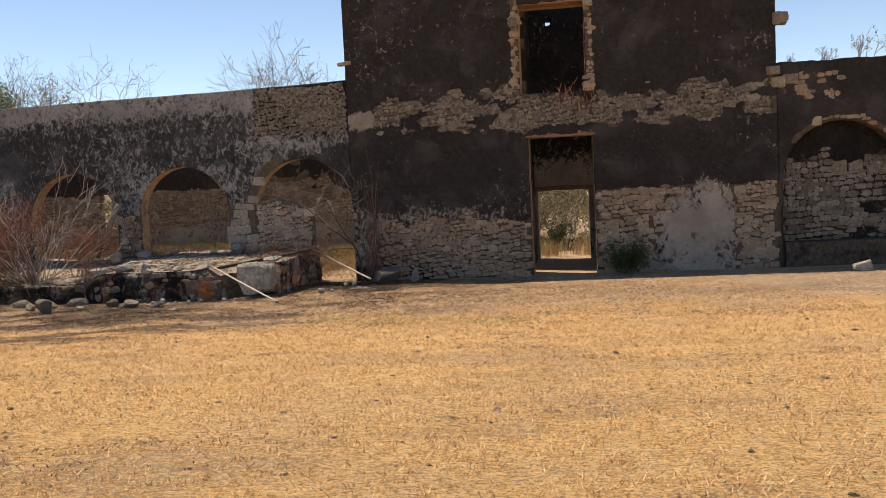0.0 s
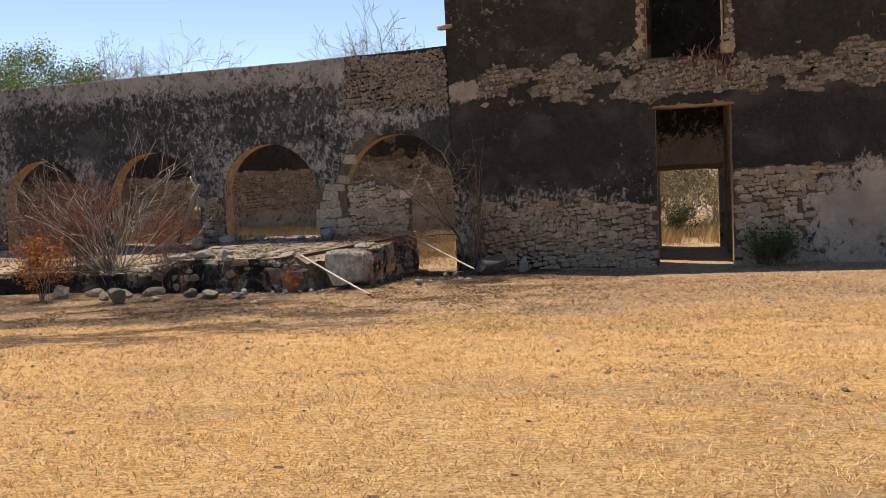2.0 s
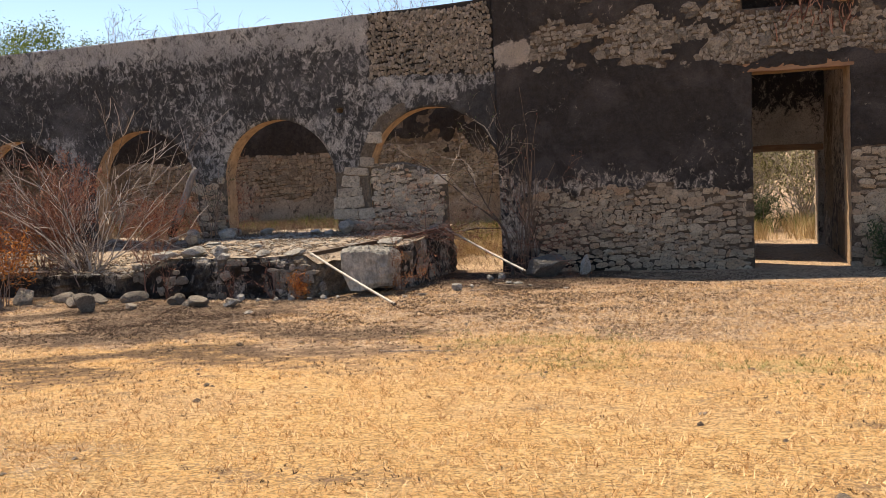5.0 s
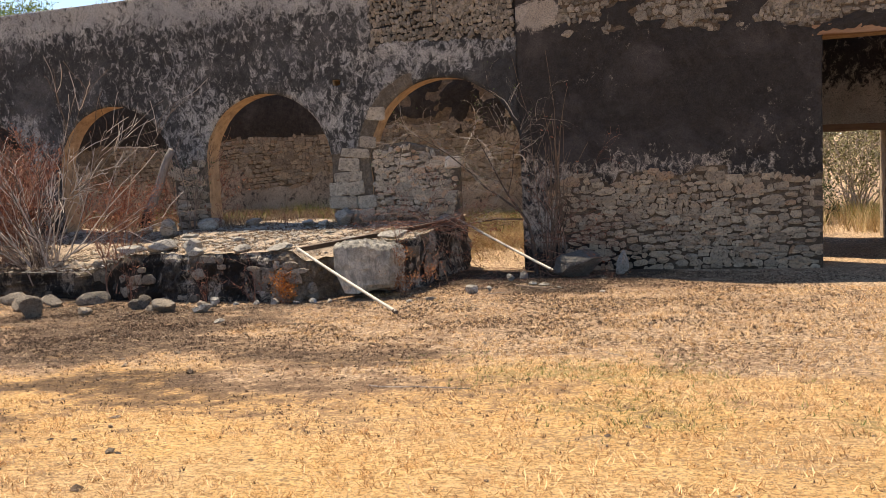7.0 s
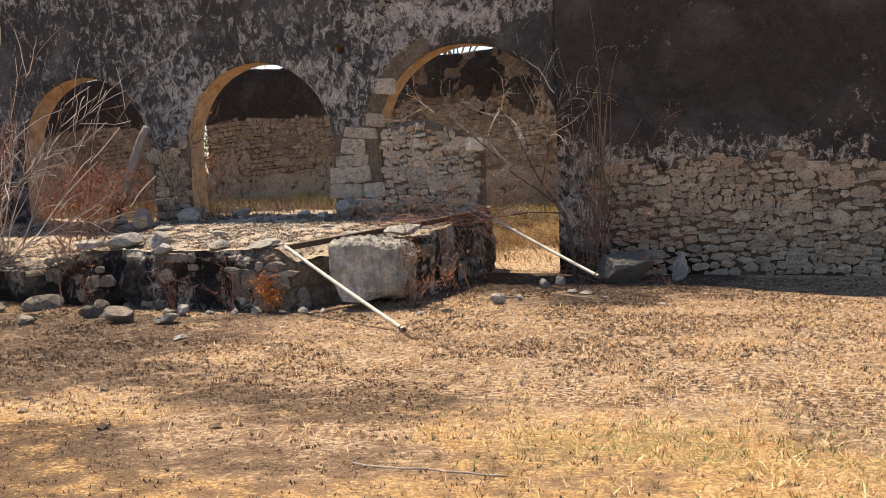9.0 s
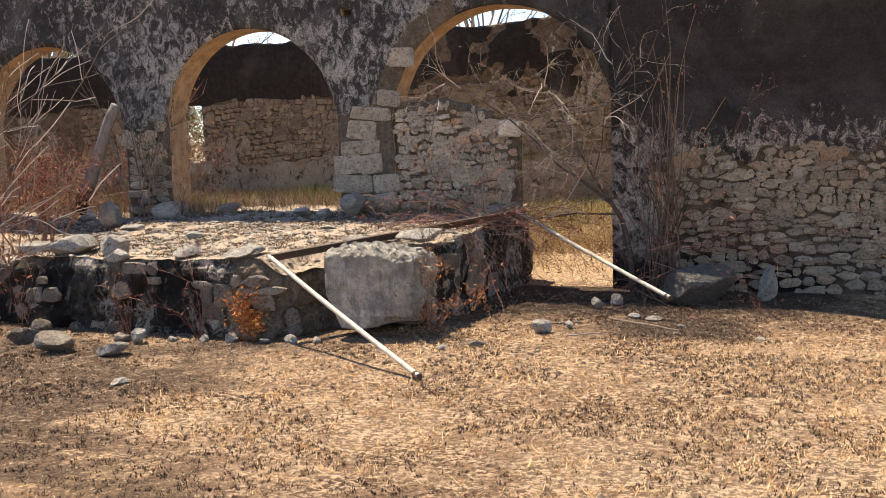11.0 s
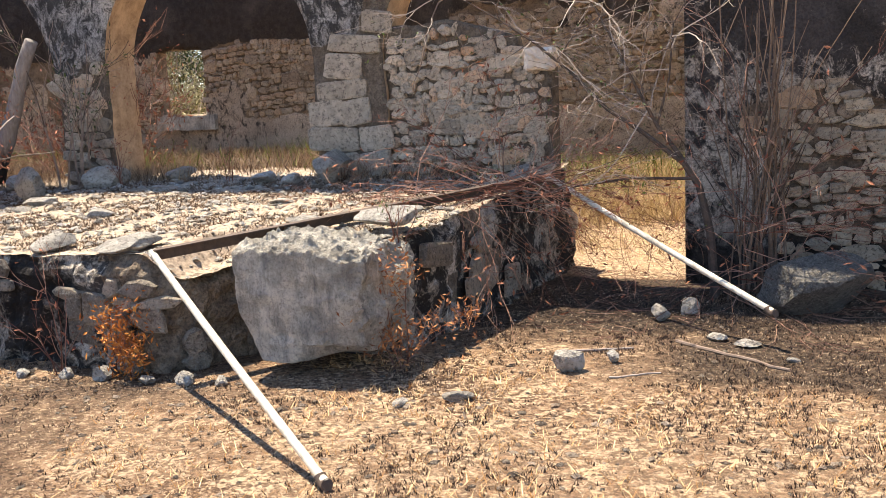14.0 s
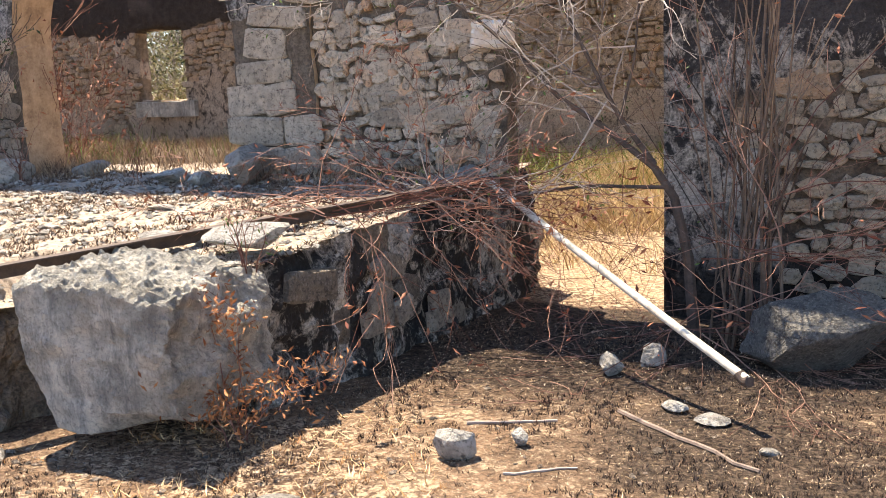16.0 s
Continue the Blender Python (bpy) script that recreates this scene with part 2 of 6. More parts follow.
def ground_material():
    m, nt, b = material("dry_grass_soil", 0.95, 0, 0.15)
    p = position(nt)
    big, mid, fine = noise_tex(nt, p, 0.55, 4, 0.6), noise_tex(nt, p, 4.5, 6, 0.7), noise_tex(nt, p, 38, 6, 0.75)
    straw = voronoi(nt, stretch(nt, p, (1, 1.7, 1)), 26)
    tuft = noise_tex(nt, stretch(nt, p, (1, 1.5, 1)), 13, 6, 0.8)
    col = mix(nt, ramp(nt, mid, (0.3, 0.0), (0.7, 1.0)), (0.82, 0.45, 0.155), (0.97, 0.615, 0.265))
    col = mix(nt, ramp(nt, big, (0.45, 0.0), (0.7, 0.6)), col, (0.72, 0.48, 0.28))
    col = mix(nt, calc(nt, "MULTIPLY", ramp(nt, fine, (0.49, 0.0), (0.60, 1.0)), 0.9), col, (0.22, 0.105, 0.04))
    col = mix(nt, calc(nt, "MULTIPLY", ramp(nt, noise_tex(nt, p, 85, 4, 0.7), (0.50, 0.0), (0.62, 1.0)), 0.5), col, (0.95, 0.70, 0.38))
    col = mix(nt, calc(nt, "MULTIPLY", ramp(nt, straw, (0.0, 1.0), (0.4, 0.0)), 0.25), col, (0.86, 0.66, 0.36))
    col = mix(nt, calc(nt, "MULTIPLY", ramp(nt, tuft, (0.50, 0.0), (0.60, 1.0)), 0.5), col, (0.30, 0.15, 0.06))
    col = mix(nt, calc(nt, "MULTIPLY", ramp(nt, tuft, (0.40, 1.0), (0.47, 0.0)), 0.5), col, (0.97, 0.70, 0.36))
    wob = calc(nt, "ADD", calc(nt, "MULTIPLY", calc(nt, "SUBTRACT", mid, 0.5), 1.0), calc(nt, "MULTIPLY", calc(nt, "SUBTRACT", fine, 0.5), 1.1))
    soil = ramp(nt, calc(nt, "ADD", attribute(nt, "soil"), wob), (0.4, 0.0), (0.7, 1.0))
    col = mix(nt, soil, col, mix(nt, fine, (0.52, 0.34, 0.20), (0.94, 0.71, 0.48)))
    green = ramp(nt, calc(nt, "ADD", attribute(nt, "green"), wob), (0.5, 0.0), (0.8, 0.75))
    col = mix(nt, green, col, (0.20, 0.22, 0.055))
    clump = ramp(nt, noise_tex(nt, p, 24, 5, 0.72, 0.5), (0.45, 0.0), (0.53, 1.0))
    col = mix(nt, calc(nt, "MULTIPLY", clump, calc(nt, "MULTIPLY", attribute(nt, "soil"), 0.95)), col, mix(nt, fine, (0.07, 0.042, 0.027), (0.26, 0.16, 0.10)))
    # burnt patches, plus the black that paints shade along wall and platform
    at = attribute(nt, "burn_shade")
    burn_shade = ramp(nt, calc(nt, "ADD", at, calc(nt, "MULTIPLY", wob, 2.3)), (0.34, 0.0), (0.78, 0.92))
    char = ramp(nt, at, (0.60, 0.0), (0.95, 1.0))
    brown = mix(nt, ramp(nt, fine, (0.40, 0.0), (0.60, 1.0)), (0.07, 0.04, 0.024), (0.44, 0.27, 0.16))
    col = mix(nt, burn_shade, col, mix(nt, char, brown, mix(nt, ramp(nt, fine, (0.42, 0.0), (0.62, 1.0)), (0.010, 0.008, 0.007), (0.15, 0.10, 0.07))))
    nt.links.new(col, b.inputs["Base Color"])
    relief(nt, b, calc(nt, "ADD", calc(nt, "MULTIPLY", mid, 0.5), calc(nt, "ADD", fine, calc(nt, "MULTIPLY", straw, -0.5))), 1.0, 0.05)
    return m


M_ground = ground_material()


# ---- mesh helpers ----
def mesh_of(name, verts, faces, mats=(), smooth_faces=False, index=None):
    me = bpy.data.meshes.new(name)
    me.from_pydata([tuple(v) for v in verts] if not isinstance(verts, np.ndarray) else verts.tolist(), [], faces if not isinstance(faces, np.ndarray) else faces.tolist())
    for m in mats:
        me.materials.append(m)
    if index is not None:
        me.polygons.foreach_set("material_index", np.asarray(index, np.int32))
    if smooth_faces:
        me.polygons.foreach_set("use_smooth", np.ones(len(me.polygons), bool))
    me.update()
    return me


def set_attribute(me, name, values):
    a = me.attributes.new(name, "FLOAT", "POINT")
    a.data.foreach_set("value", np.asarray(values, np.float32))


def thing(name, label, category, group="", place=(0, 0, 0), turn=0.0):
    """An empty at the base of a thing, which parents its parts."""
    ob = tagged(new(name), label, category, group)
    ob.empty_display_size = 0.1
    ob.matrix_world = pose(*place, 0, 0, turn)
    return ob


def part(name, me, parent, label=""):
    """One mesh, given in the parent's own frame, as a part of it."""
    ob = new(name, me)
    ob.parent = parent
    return tagged(ob, label)


class Rect:
    def __init__(self, x0, x1, z0, z1):
        self.box = (x0, x1, z0, z1)

    def inside(self, x, z):
        x0, x1, z0, z1 = self.box
        return (x > x0) & (x < x1) & (z > z0) & (z < z1)

    def gap(self, x, z):
        """Distance to the outline, negative inside."""
        x0, x1, z0, z1 = self.box
        dx, dz = np.maximum(x0 - x, x - x1), np.maximum(z0 - z, z - z1)
        return np.where((dx > 0) & (dz > 0), np.hypot(dx, dz), np.maximum(dx, dz))

    def snap(self, x, z):
        x0, x1, z0, z1 = self.box
        d = np.stack([abs(x - x0), abs(x - x1), abs(z - z0), abs(z - z1)])
        k = d.argmin(0)
        nx = np.where(k == 0, x0, np.where(k == 1, x1, np.clip(x, x0, x1)))
        nz = np.where(k == 2, z0, np.where(k == 3, z1, np.clip(z, z0, z1)))
        return nx, nz


class Arch:
    def __init__(self, xc, r, spring, z0, rise=None):
        self.xc, self.r, self.s, self.z0, self.rise = xc, r, spring, z0, rise or r

    def gap(self, x, z):
        k = self.r / self.rise
        up = np.hypot(x - self.xc, np.maximum(z - self.s, 0) * k) - self.r
        return np.maximum(up, self.z0 - z)

    def inside(self, x, z):
        return self.gap(x, z) < 0

    def snap(self, x, z):
        k = self.r / self.rise
        dx, dz = x - self.xc, np.maximum(z - self.s, 0) * k
        d = np.maximum(np.hypot(dx, dz), 1e-6)
        return self.xc + dx / d * self.r, np.where(z > self.s, self.s + dz / d * self.r / k, z)


def wall_field(name, x0, x1, z0, top, front, depth, openings, layers, mats, step=0.05, rough=0.02, proud=0.03, worn=0.018, seed=0):
    """A wall along x with an uneven face, real openings and a worn top. layers(x, z) gives cover, mold and soot."""
    nx = int(round((x1 - x0) / step)) + 1
    xs = np.linspace(x0, x1, nx)
    tops = top(xs)
    nz = int(round((tops.max() - z0) / step)) + 1
    X = np.repeat(xs[:, None], nz, 1)
    Z = np.repeat(np.linspace(z0, tops.max(), nz)[None, :], nx, 0)
    low = tops.min() - 0.3
    f = np.clip((Z - low) / (tops.max() - low), 0, 1)
    Z = np.where(Z > low, low + f * (tops[:, None] - low), Z)
    cx, cz = (X[:-1, :-1] + X[1:, 1:]) / 2, (Z[:-1, :-1] + Z[1:, 1:]) / 2
    keep = np.ones(cx.shape, bool)
    which = np.full(cx.shape, -1)
    for k, o in enumerate(openings):
        i = o.inside(cx, cz)
        keep &= ~i
        which[i] = k
    ids = np.arange(nx * nz).reshape(nx, nz)
    quads = np.stack([ids[:-1, :-1], ids[1:, :-1], ids[1:, 1:], ids[:-1, 1:]], -1)
    kq, rq = quads[keep], quads[~keep]
    X, Z = X.ravel().copy(), Z.ravel().copy()
    kept_v = np.zeros(nx * nz, bool)
    kept_v[kq.ravel()] = True
    for k, o in enumerate(openings):
        v = np.zeros(nx * nz, bool)
        v[quads[which == k].ravel()] = True
        v &= kept_v
        sx, sz = o.snap(X[v], Z[v])
        wob = (fbm(sx * 1.0, sz, 3.2, 3, seed + 5 + k) - 0.5) * 2 * worn
        X[v], Z[v] = sx + wob, sz + wob * 0.6
    cover, mold, soot = layers(X, Z)
    y = front - proud * smooth(0.35, 0.6, cover) - rough * (fbm(X, Z, 2.2, 4, seed + 1) - 0.5) * 2 - rough * 0.7 * (fbm(X, Z, 9, 3, seed + 2) - 0.5) * 2
    near = np.full(X.shape, 9.0)
    for o in openings:
        near = np.minimum(near, abs(o.gap(X, Z)))
    y = y + 0.025 * (1 - smooth(0.0, 0.08, near))
    V = np.concatenate([np.stack([X, y, Z], 1), np.stack([X, np.full_like(X, front + depth) + 0.03 * (fbm(X, Z, 2, 3, seed + 9) - 0.5), Z], 1)])
    n = nx * nz
    back = kq[:, ::-1] + n
    e = np.concatenate([kq[:, [0, 1]], kq[:, [1, 2]], kq[:, [2, 3]], kq[:, [3, 0]]])
    keyv = np.minimum(e[:, 0], e[:, 1]) * (n + 1) + np.maximum(e[:, 0], e[:, 1])
    uniq, first, count = np.unique(keyv, return_index=True, return_counts=True)
    be = e[first[count == 1]]
    rim = np.stack([be[:, 1], be[:, 0], be[:, 0] + n, be[:, 1] + n], 1)
    faces = np.concatenate([kq, back, rim])
    mids = (np.stack([X, Z], 1)[be[:, 0]] + np.stack([X, Z], 1)[be[:, 1]]) / 2
    d = np.full(len(be), 9.0)
    for o in openings:
        d = np.minimum(d, abs(o.gap(mids[:, 0], mids[:, 1])))
    idx = np.concatenate([np.zeros(len(kq) + len(back), np.int32), (d < 0.06).astype(np.int32)])
    used, inv = np.unique(faces.ravel(), return_inverse=True)
    me = mesh_of(name, V[used], inv.reshape(-1, 4), mats, False, idx)
    sm = np.concatenate([np.ones(len(kq) + len(back), bool), np.zeros(len(rim), bool)])
    me.polygons.foreach_set("use_smooth", sm)
    for nm, a in (("cover", cover), ("mold", mold), ("soot", soot)):
        set_attribute(me, nm, np.concatenate([a, a])[used])
    return me


def box_rock(name, size, seed, cuts=13, detail=3, rough=0.05, mats=()):
    """A broken stone: a ball cut by random planes, with a rough skin."""
    rng = random.Random(seed)
    bm = bmesh.new()
    bmesh.ops.create_icosphere(bm, subdivisions=detail, radius=1.0)
    planes = []
    for k in range(cuts):
        v = Vector((rng.gauss(0, 1), rng.gauss(0, 1), rng.gauss(0, 1))).normalized()
        planes.append((v, rng.uniform(0.42, 0.78)))
    for v in bm.verts:
        for nrm, d in planes:
            h = v.co.dot(nrm)
            if h > d:
                v.co -= nrm * (h - d)
        v.co += v.co.normalized() * rough * (noise.fractal(v.co * 2.3 + Vector((seed, 0, 0)), 1.0, 2.0, 3))
        v.co = Vector((v.co.x * size[0], v.co.y * size[1], v.co.z * size[2])) * 0.60
    me = bpy.data.meshes.new(name)
    bm.to_mesh(me)
    bm.free()
    for m in mats:
        me.materials.append(m)
    return me


def sweep(paths, sides=4):
    """Tubes along paths of (point, radius); returns vertices and faces."""
    verts, faces = [], []
    for path in paths:
        base = len(verts)
        for i, (p, r) in enumerate(path):
            a, c = path[max(0, i - 1)][0], path[min(len(path) - 1, i + 1)][0]
            d = (c - a).normalized() if (c - a).length > 1e-6 else Vector((0, 0, 1))
            u = d.cross(Vector((0.31, 0.72, 0.62))).normalized()
            w = d.cross(u)
            for k in range(sides):
                t = 2 * math.pi * k / sides
                verts.append(p + (u * math.cos(t) + w * math.sin(t)) * r)
        for i in range(len(path) - 1):
            for k in range(sides):
                q = (k + 1) % sides
                faces.append((base + i * sides + k, base + i * sides + q, base + (i + 1) * sides + q, base + (i + 1) * sides + k))
        faces.append(tuple(base + k for k in reversed(range(sides))))
        faces.append(tuple(base + (len(path) - 1) * sides + k for k in range(sides)))
    return verts, faces


def grow(rng, start, way, length, radius, depth, spread=0.6, bend=0.16, forks=3, up=0.0, seg=5, tips=None, shrink=0.62, thin=0.0015):
    """A branch with side branches, as paths for sweep()."""
    paths, path = [], []
    p, d = Vector(start), Vector(way).normalized()
    for i in range(seg + 1):
        f = i / seg
        path.append((p.copy(), max(thin, radius * (1 - 0.62 * f))))
        if i < seg:
            d = (d + Vector((rng.gauss(0, bend), rng.gauss(0, bend), rng.gauss(0, bend) + up))).normalized()
            p = p + d * length / seg
    paths.append(path)
    if tips is not None and depth <= 1:
        tips.extend(q for q, _ in path[1:])
    if depth > 0:
        for k in range(forks):
            i = rng.randint(max(1, seg // 3), seg)
            q, r = path[i]
            dd = (path[i][0] - path[i - 1][0]).normalized()
            side = Vector((rng.gauss(0, 1), rng.gauss(0, 1), rng.gauss(0, 1)))
            side = (side - side.dot(dd) * dd).normalized()
            paths += grow(rng, q, dd + side * spread * rng.uniform(0.6, 1.4), length * shrink * rng.uniform(0.7, 1.2), r * 0.7, depth - 1, spread, bend, forks, up, seg, tips, shrink, thin)
    return paths


def leaf_cloud(rng, points, count, size, scatter):
    """Small bent leaves near the given points."""
    verts, faces = [], []
    for _ in range(count):
        c = rng.choice(points) + Vector((rng.gauss(0, scatter), rng.gauss(0, scatter), rng.gauss(0, scatter)))
        a = Vector((rng.gauss(0, 1), rng.gauss(0, 1), rng.gauss(0, 1))).normalized() * size * rng.uniform(0.5, 1.2)
        n = a.cross(Vector((rng.gauss(0, 1), rng.gauss(0, 1), rng.gauss(0, 1)))).normalized() * a.length * 0.33
        lift = a.cross(n).normalized() * a.length * 0.15
        k = len(verts)
        verts += [c - a, c + n + lift, c + a, c - n + lift]
        faces += [(k, k + 1, k + 2), (k, k + 2, k + 3)]
    return verts, faces


# ---- ground ----
GY = [-400, -12, -3, -0.4, 7.9, 10.7, 14.7, 17.4, 19.8, 24.4, 40, 900]
GZ = [0.35, 0.3, 0.17, 0.09, -0.52, -0.70, -1.03, -1.17, -1.27, -1.37, -1.45, -1.5]


def ground_z(x, y):
    x, y = np.asarray(x, float), np.asarray(y, float)
    return np.interp(y, GY, GZ) + 0.012 * np.clip(x + 6, -8, 8) * within(y, 6, 22, 4) + 0.42 * smooth(25.6, 30.4, y) * (1 - smooth(30.6, 32, y)) * within(x, -12, -6.2, 0.3) + 0.03 * (fbm(x, y, 0.7, 3, 3) - 0.5) + 0.018 * (fbm(x, y, 5, 3, 4) - 0.5)


def gz(x, y):
    return float(ground_z(x, y))


def ground_layers(x, y):
    n = fbm(x, y, 0.45, 4, 11)
    m = fbm(x * 0.6, y * 1.6, 0.9, 4, 12)
    burn_shade = smooth(10.5, 19.0, y + 0.9 * np.clip(-x - 5.5, 0, 8)) * (1 - 0.55 * smooth(-6, -1.5, x)) * (1 - 0.45 * within(x, -9.0, -3.5, 1.0) * within(y, 17.5, 22.0, 1.0)) * smooth(0.27, 0.52, 0.5 * n + 0.5 * m) * 0.87
    burn_shade = np.maximum(burn_shade, 0.75 * within(x, -7.6, -5.7, 0.5) * within(y, 21.2, 23.6, 0.5))
    burn_shade = np.maximum(burn_shade, 0.55 * within(x, -14, -8.2, 0.6) * within(y, 19.9, 21.4, 0.4))
    burn_shade = np.maximum(burn_shade, smooth(0.56, 0.70, m) * 0.44)
    # ashy ground, blackened further to paint the shade at the wall foot
    shade_ash = within(x + (n - 0.5) * 1.2, -8.9, -4.6, 0.5) * within(y + (m - 0.5) * 0.8 - 0.12 * np.clip(x + 6, -2, 2), 22.85, 24.6, 0.25)
    # charred patch in the open yard
    shade_ash = np.maximum(shade_ash, within(x + (n - 0.5), -7.1, -5.4, 0.45) * within(y + (m - 0.5) * 1.2, 21.4, 23.2, 0.4) * 0.85)
    # dark band painted as the shade along the platform front
    shade_ash = np.maximum(shade_ash, within(x, -13.0, -8.3, 0.3) * within(y + (n - 0.5) * 0.4, 20.7, 21.3, 0.10) * 0.55)
    burn_shade = np.maximum(burn_shade * (1 - smooth(24.2, 25.5, y) * 0.8), 1.15 * shade_ash)
    green = within(y, 13.2, 16.8, 0.8) * within(x, -6.5, 1.5, 1.0) * smooth(0.42, 0.7, fbm(x, y, 0.9, 3, 21)) * 0.62
    soil = smooth(0.52, 0.72, fbm(x * 0.7, y * 1.3, 0.8, 3, 31)) * 0.45 + 0.85 * smooth(13.5, 18.5, y + 0.1 * np.clip(-x - 6, -4, 6)) * (1 - 0.15 * smooth(24.0, 25.0, y))
    return burn_shade, green, soil


def build_ground():
    xs = np.concatenate([[-900, -300, -120, -70, -45, -32], np.arange(-26, -16, 0.3), np.arange(-16, 8, 0.09), np.arange(8, 15, 0.35), [18, 25, 40, 70, 130, 300, 900]])
    ys = np.concatenate([[-400, -120, -50, -25, -14], np.arange(-9, 0.5, 0.35), np.arange(0.5, 25.5, 0.09), np.arange(25.5, 40, 0.4), [44, 52, 65, 90, 150, 300, 900]])
    X, Y = np.meshgrid(xs, ys, indexing="ij")
    Zg = ground_z(X, Y)
    ids = np.arange(X.size).reshape(X.shape)
    q = np.stack([ids[:-1, :-1], ids[1:, :-1], ids[1:, 1:], ids[:-1, 1:]], -1).reshape(-1, 4)
    me = mesh_of("ground", np.stack([X.ravel(), Y.ravel(), Zg.ravel()], 1), q, (M_ground,), True)
    burn_shade, green, soil = ground_layers(X.ravel(), Y.ravel())
    for nm, a in (("burn_shade", burn_shade), ("green", green), ("soil", soil)):
        set_attribute(me, nm, a)
    return tagged(new("ground", me), "yard of short dry golden grass, burnt black in patches", "ground", kind="structure")


build_ground()

# ---- walls ----
FRONT, THICK = 24.43, 0.95
THIN = 0.45
ARCH = [Arch(-22.1, 1.3, 0.62, -1.6), Arch(-18.75, 1.3, 0.60, -1.6), Arch(-15.40, 1.3, 0.66, -1.6), Arch(-12.06, 1.3, 0.70, -1.6), Arch(-8.59, 1.4, 0.66, -1.7)]
DOOR = Rect(-2.35, -0.66, -1.8, 2.30)
WINDOW = Rect(-2.5, -0.8, 3.45, 5.75)
ARCH_E = Arch(5.56, 1.47, 0.86, -1.7)


def west_layers(x, z):
    n, m = fbm(x, z, 0.8, 4, 41), fbm(x, z, 2.6, 4, 42)
    cover = np.ones_like(x)
    patch = within(x + (m - 0.5) * 0.5, -9.85, -7.0, 0.12) * within(z + (n - 0.5) * 0.6, 2.62, 4.6, 0.1)
    pier = within(x + (m - 0.5) * 0.35, -10.95, -9.75, 0.1) * (1 - smooth(0.72, 0.9, z + (m - 0.5) * 0.2))
    pier_l = within(x + (m - 0.5) * 0.4, -14.4, -13.25, 0.15) * (1 - smooth(0.5, 1.0, z + (m - 0.5) * 0.6))
    ring = (1 - smooth(0.16, 0.30, abs(ARCH[4].gap(x, z) - 0.02) + (m - 0.5) * 0.1)) * (1 - smooth(-9.3, -8.9, x)) * smooth(0.5, 0.7, z)
    cover = cover * (1 - patch) * (1 - pier) * (1 - pier_l) * (1 - ring)
    band = within(z + (n - 0.5) * 1.0, 1.9, 3.15, 0.35)
    left = 1 - smooth(-14.0, -9.5, x)
    mold = 0.48 + 0.13 * band * (0.45 + 0.55 * left) + 0.06 * left + (n - 0.5) * 0.45
    mold = mold - 0.22 * smooth(3.25, 3.6, z) + 0.1 * (1 - smooth(-0.2, 0.6, z))
    dark_end = smooth(-8.9, -7.6, x + (n - 0.5) * 1.2) * (1 - smooth(2.25, 2.6, z + (m - 0.5) * 0.5))
    mold = np.maximum(mold, dark_end)
    mold = mold + 0.25 * smooth(0, 1, 1 - abs(ARCH[4].gap(x, z)) / 0.35) * smooth(1.2, 1.7, z)
    return cover, mold, 1.0 * patch


def tower_layers(x, z):
    n, m = fbm(x, z, 0.9, 4, 51), fbm(x, z, 2.8, 4, 52)
    w = (m - 0.5) * 0.45 + (n - 0.5) * 0.5
    band = smooth(2.50, 2.66, z + w * 0.75) * (1 - smooth(3.36, 3.6, z + w * 1.5 + 0.16 * smooth(-3.4, -1, x) * (1 - smooth(0, 2, x)))) * smooth(-6.7, -6.2, x + w)
    band = band * (1 - 0.95 * smooth(0.58, 0.66, fbm(x * 0.8, z * 1.5, 1.7, 4, 58)))
    low_l = (1 - smooth(0.18, 0.32, z + w * 0.75)) * (1 - smooth(-1.6, -1.4, x)) * smooth(-6.9, -6.3, x + w)
    low_r = (1 - smooth(0.82, 0.96, z + w * 0.5)) * smooth(-1.6, -1.4, x)
    pale = smooth(0.55, 0.95, x + w * 2.2 - 0.22 * (z + 0.6)) * (1 - smooth(0.35, 0.75, z + w * 1.6 - 0.12 * x)) * (1 - smooth(2.75, 3.0, x + w * 0.8)) * (0.7 + 0.3 * smooth(0.4, 0.5, m))
    jamb = within(abs(x + 1.65), 0.86, 1.0 + m * 0.12, 0.03) * smooth(3.3, 3.5, z)
    bare = np.maximum.reduce([band, low_l, low_r, jamb])
    cover = np.clip(1 - bare + pale, 0, 1)
    spot = smooth(0.80, 0.86, fbm(x, z, 6.5, 2, 57))
    cover = cover * (1 - 0.9 * spot * smooth(2.4, 3, z))
    mold = np.ones_like(x) * 0.84 + (n - 0.5) * 0.5 + (m - 0.5) * 0.1
    mold = mold - 0.30 * (1 - smooth(0.2, 1.1, z + w)) * (1 - smooth(-1.5, -1.4, x)) - 0.12 * (1 - smooth(0.15, 0.85, z + w)) * (1 - smooth(-5.6, -4.8, x))
    corner = within(x + w * 0.6, -7.2, -6.5, 0.1) * within(z + w * 0.5, 2.75, 3.2, 0.1)
    mold = mold * (1 - pale) * (1 - corner) + (0.17 + 0.3 * (n - 0.5)) * pale
    soot = 0.5 * (1 - smooth(-1.25, -0.75, z)) * (1 - smooth(-1.6, -1.4, x)) + 0.45 * (1 - smooth(-6.0, -4.4, x)) * (1 - smooth(-0.75, -0.2, z))
    return cover, mold, soot


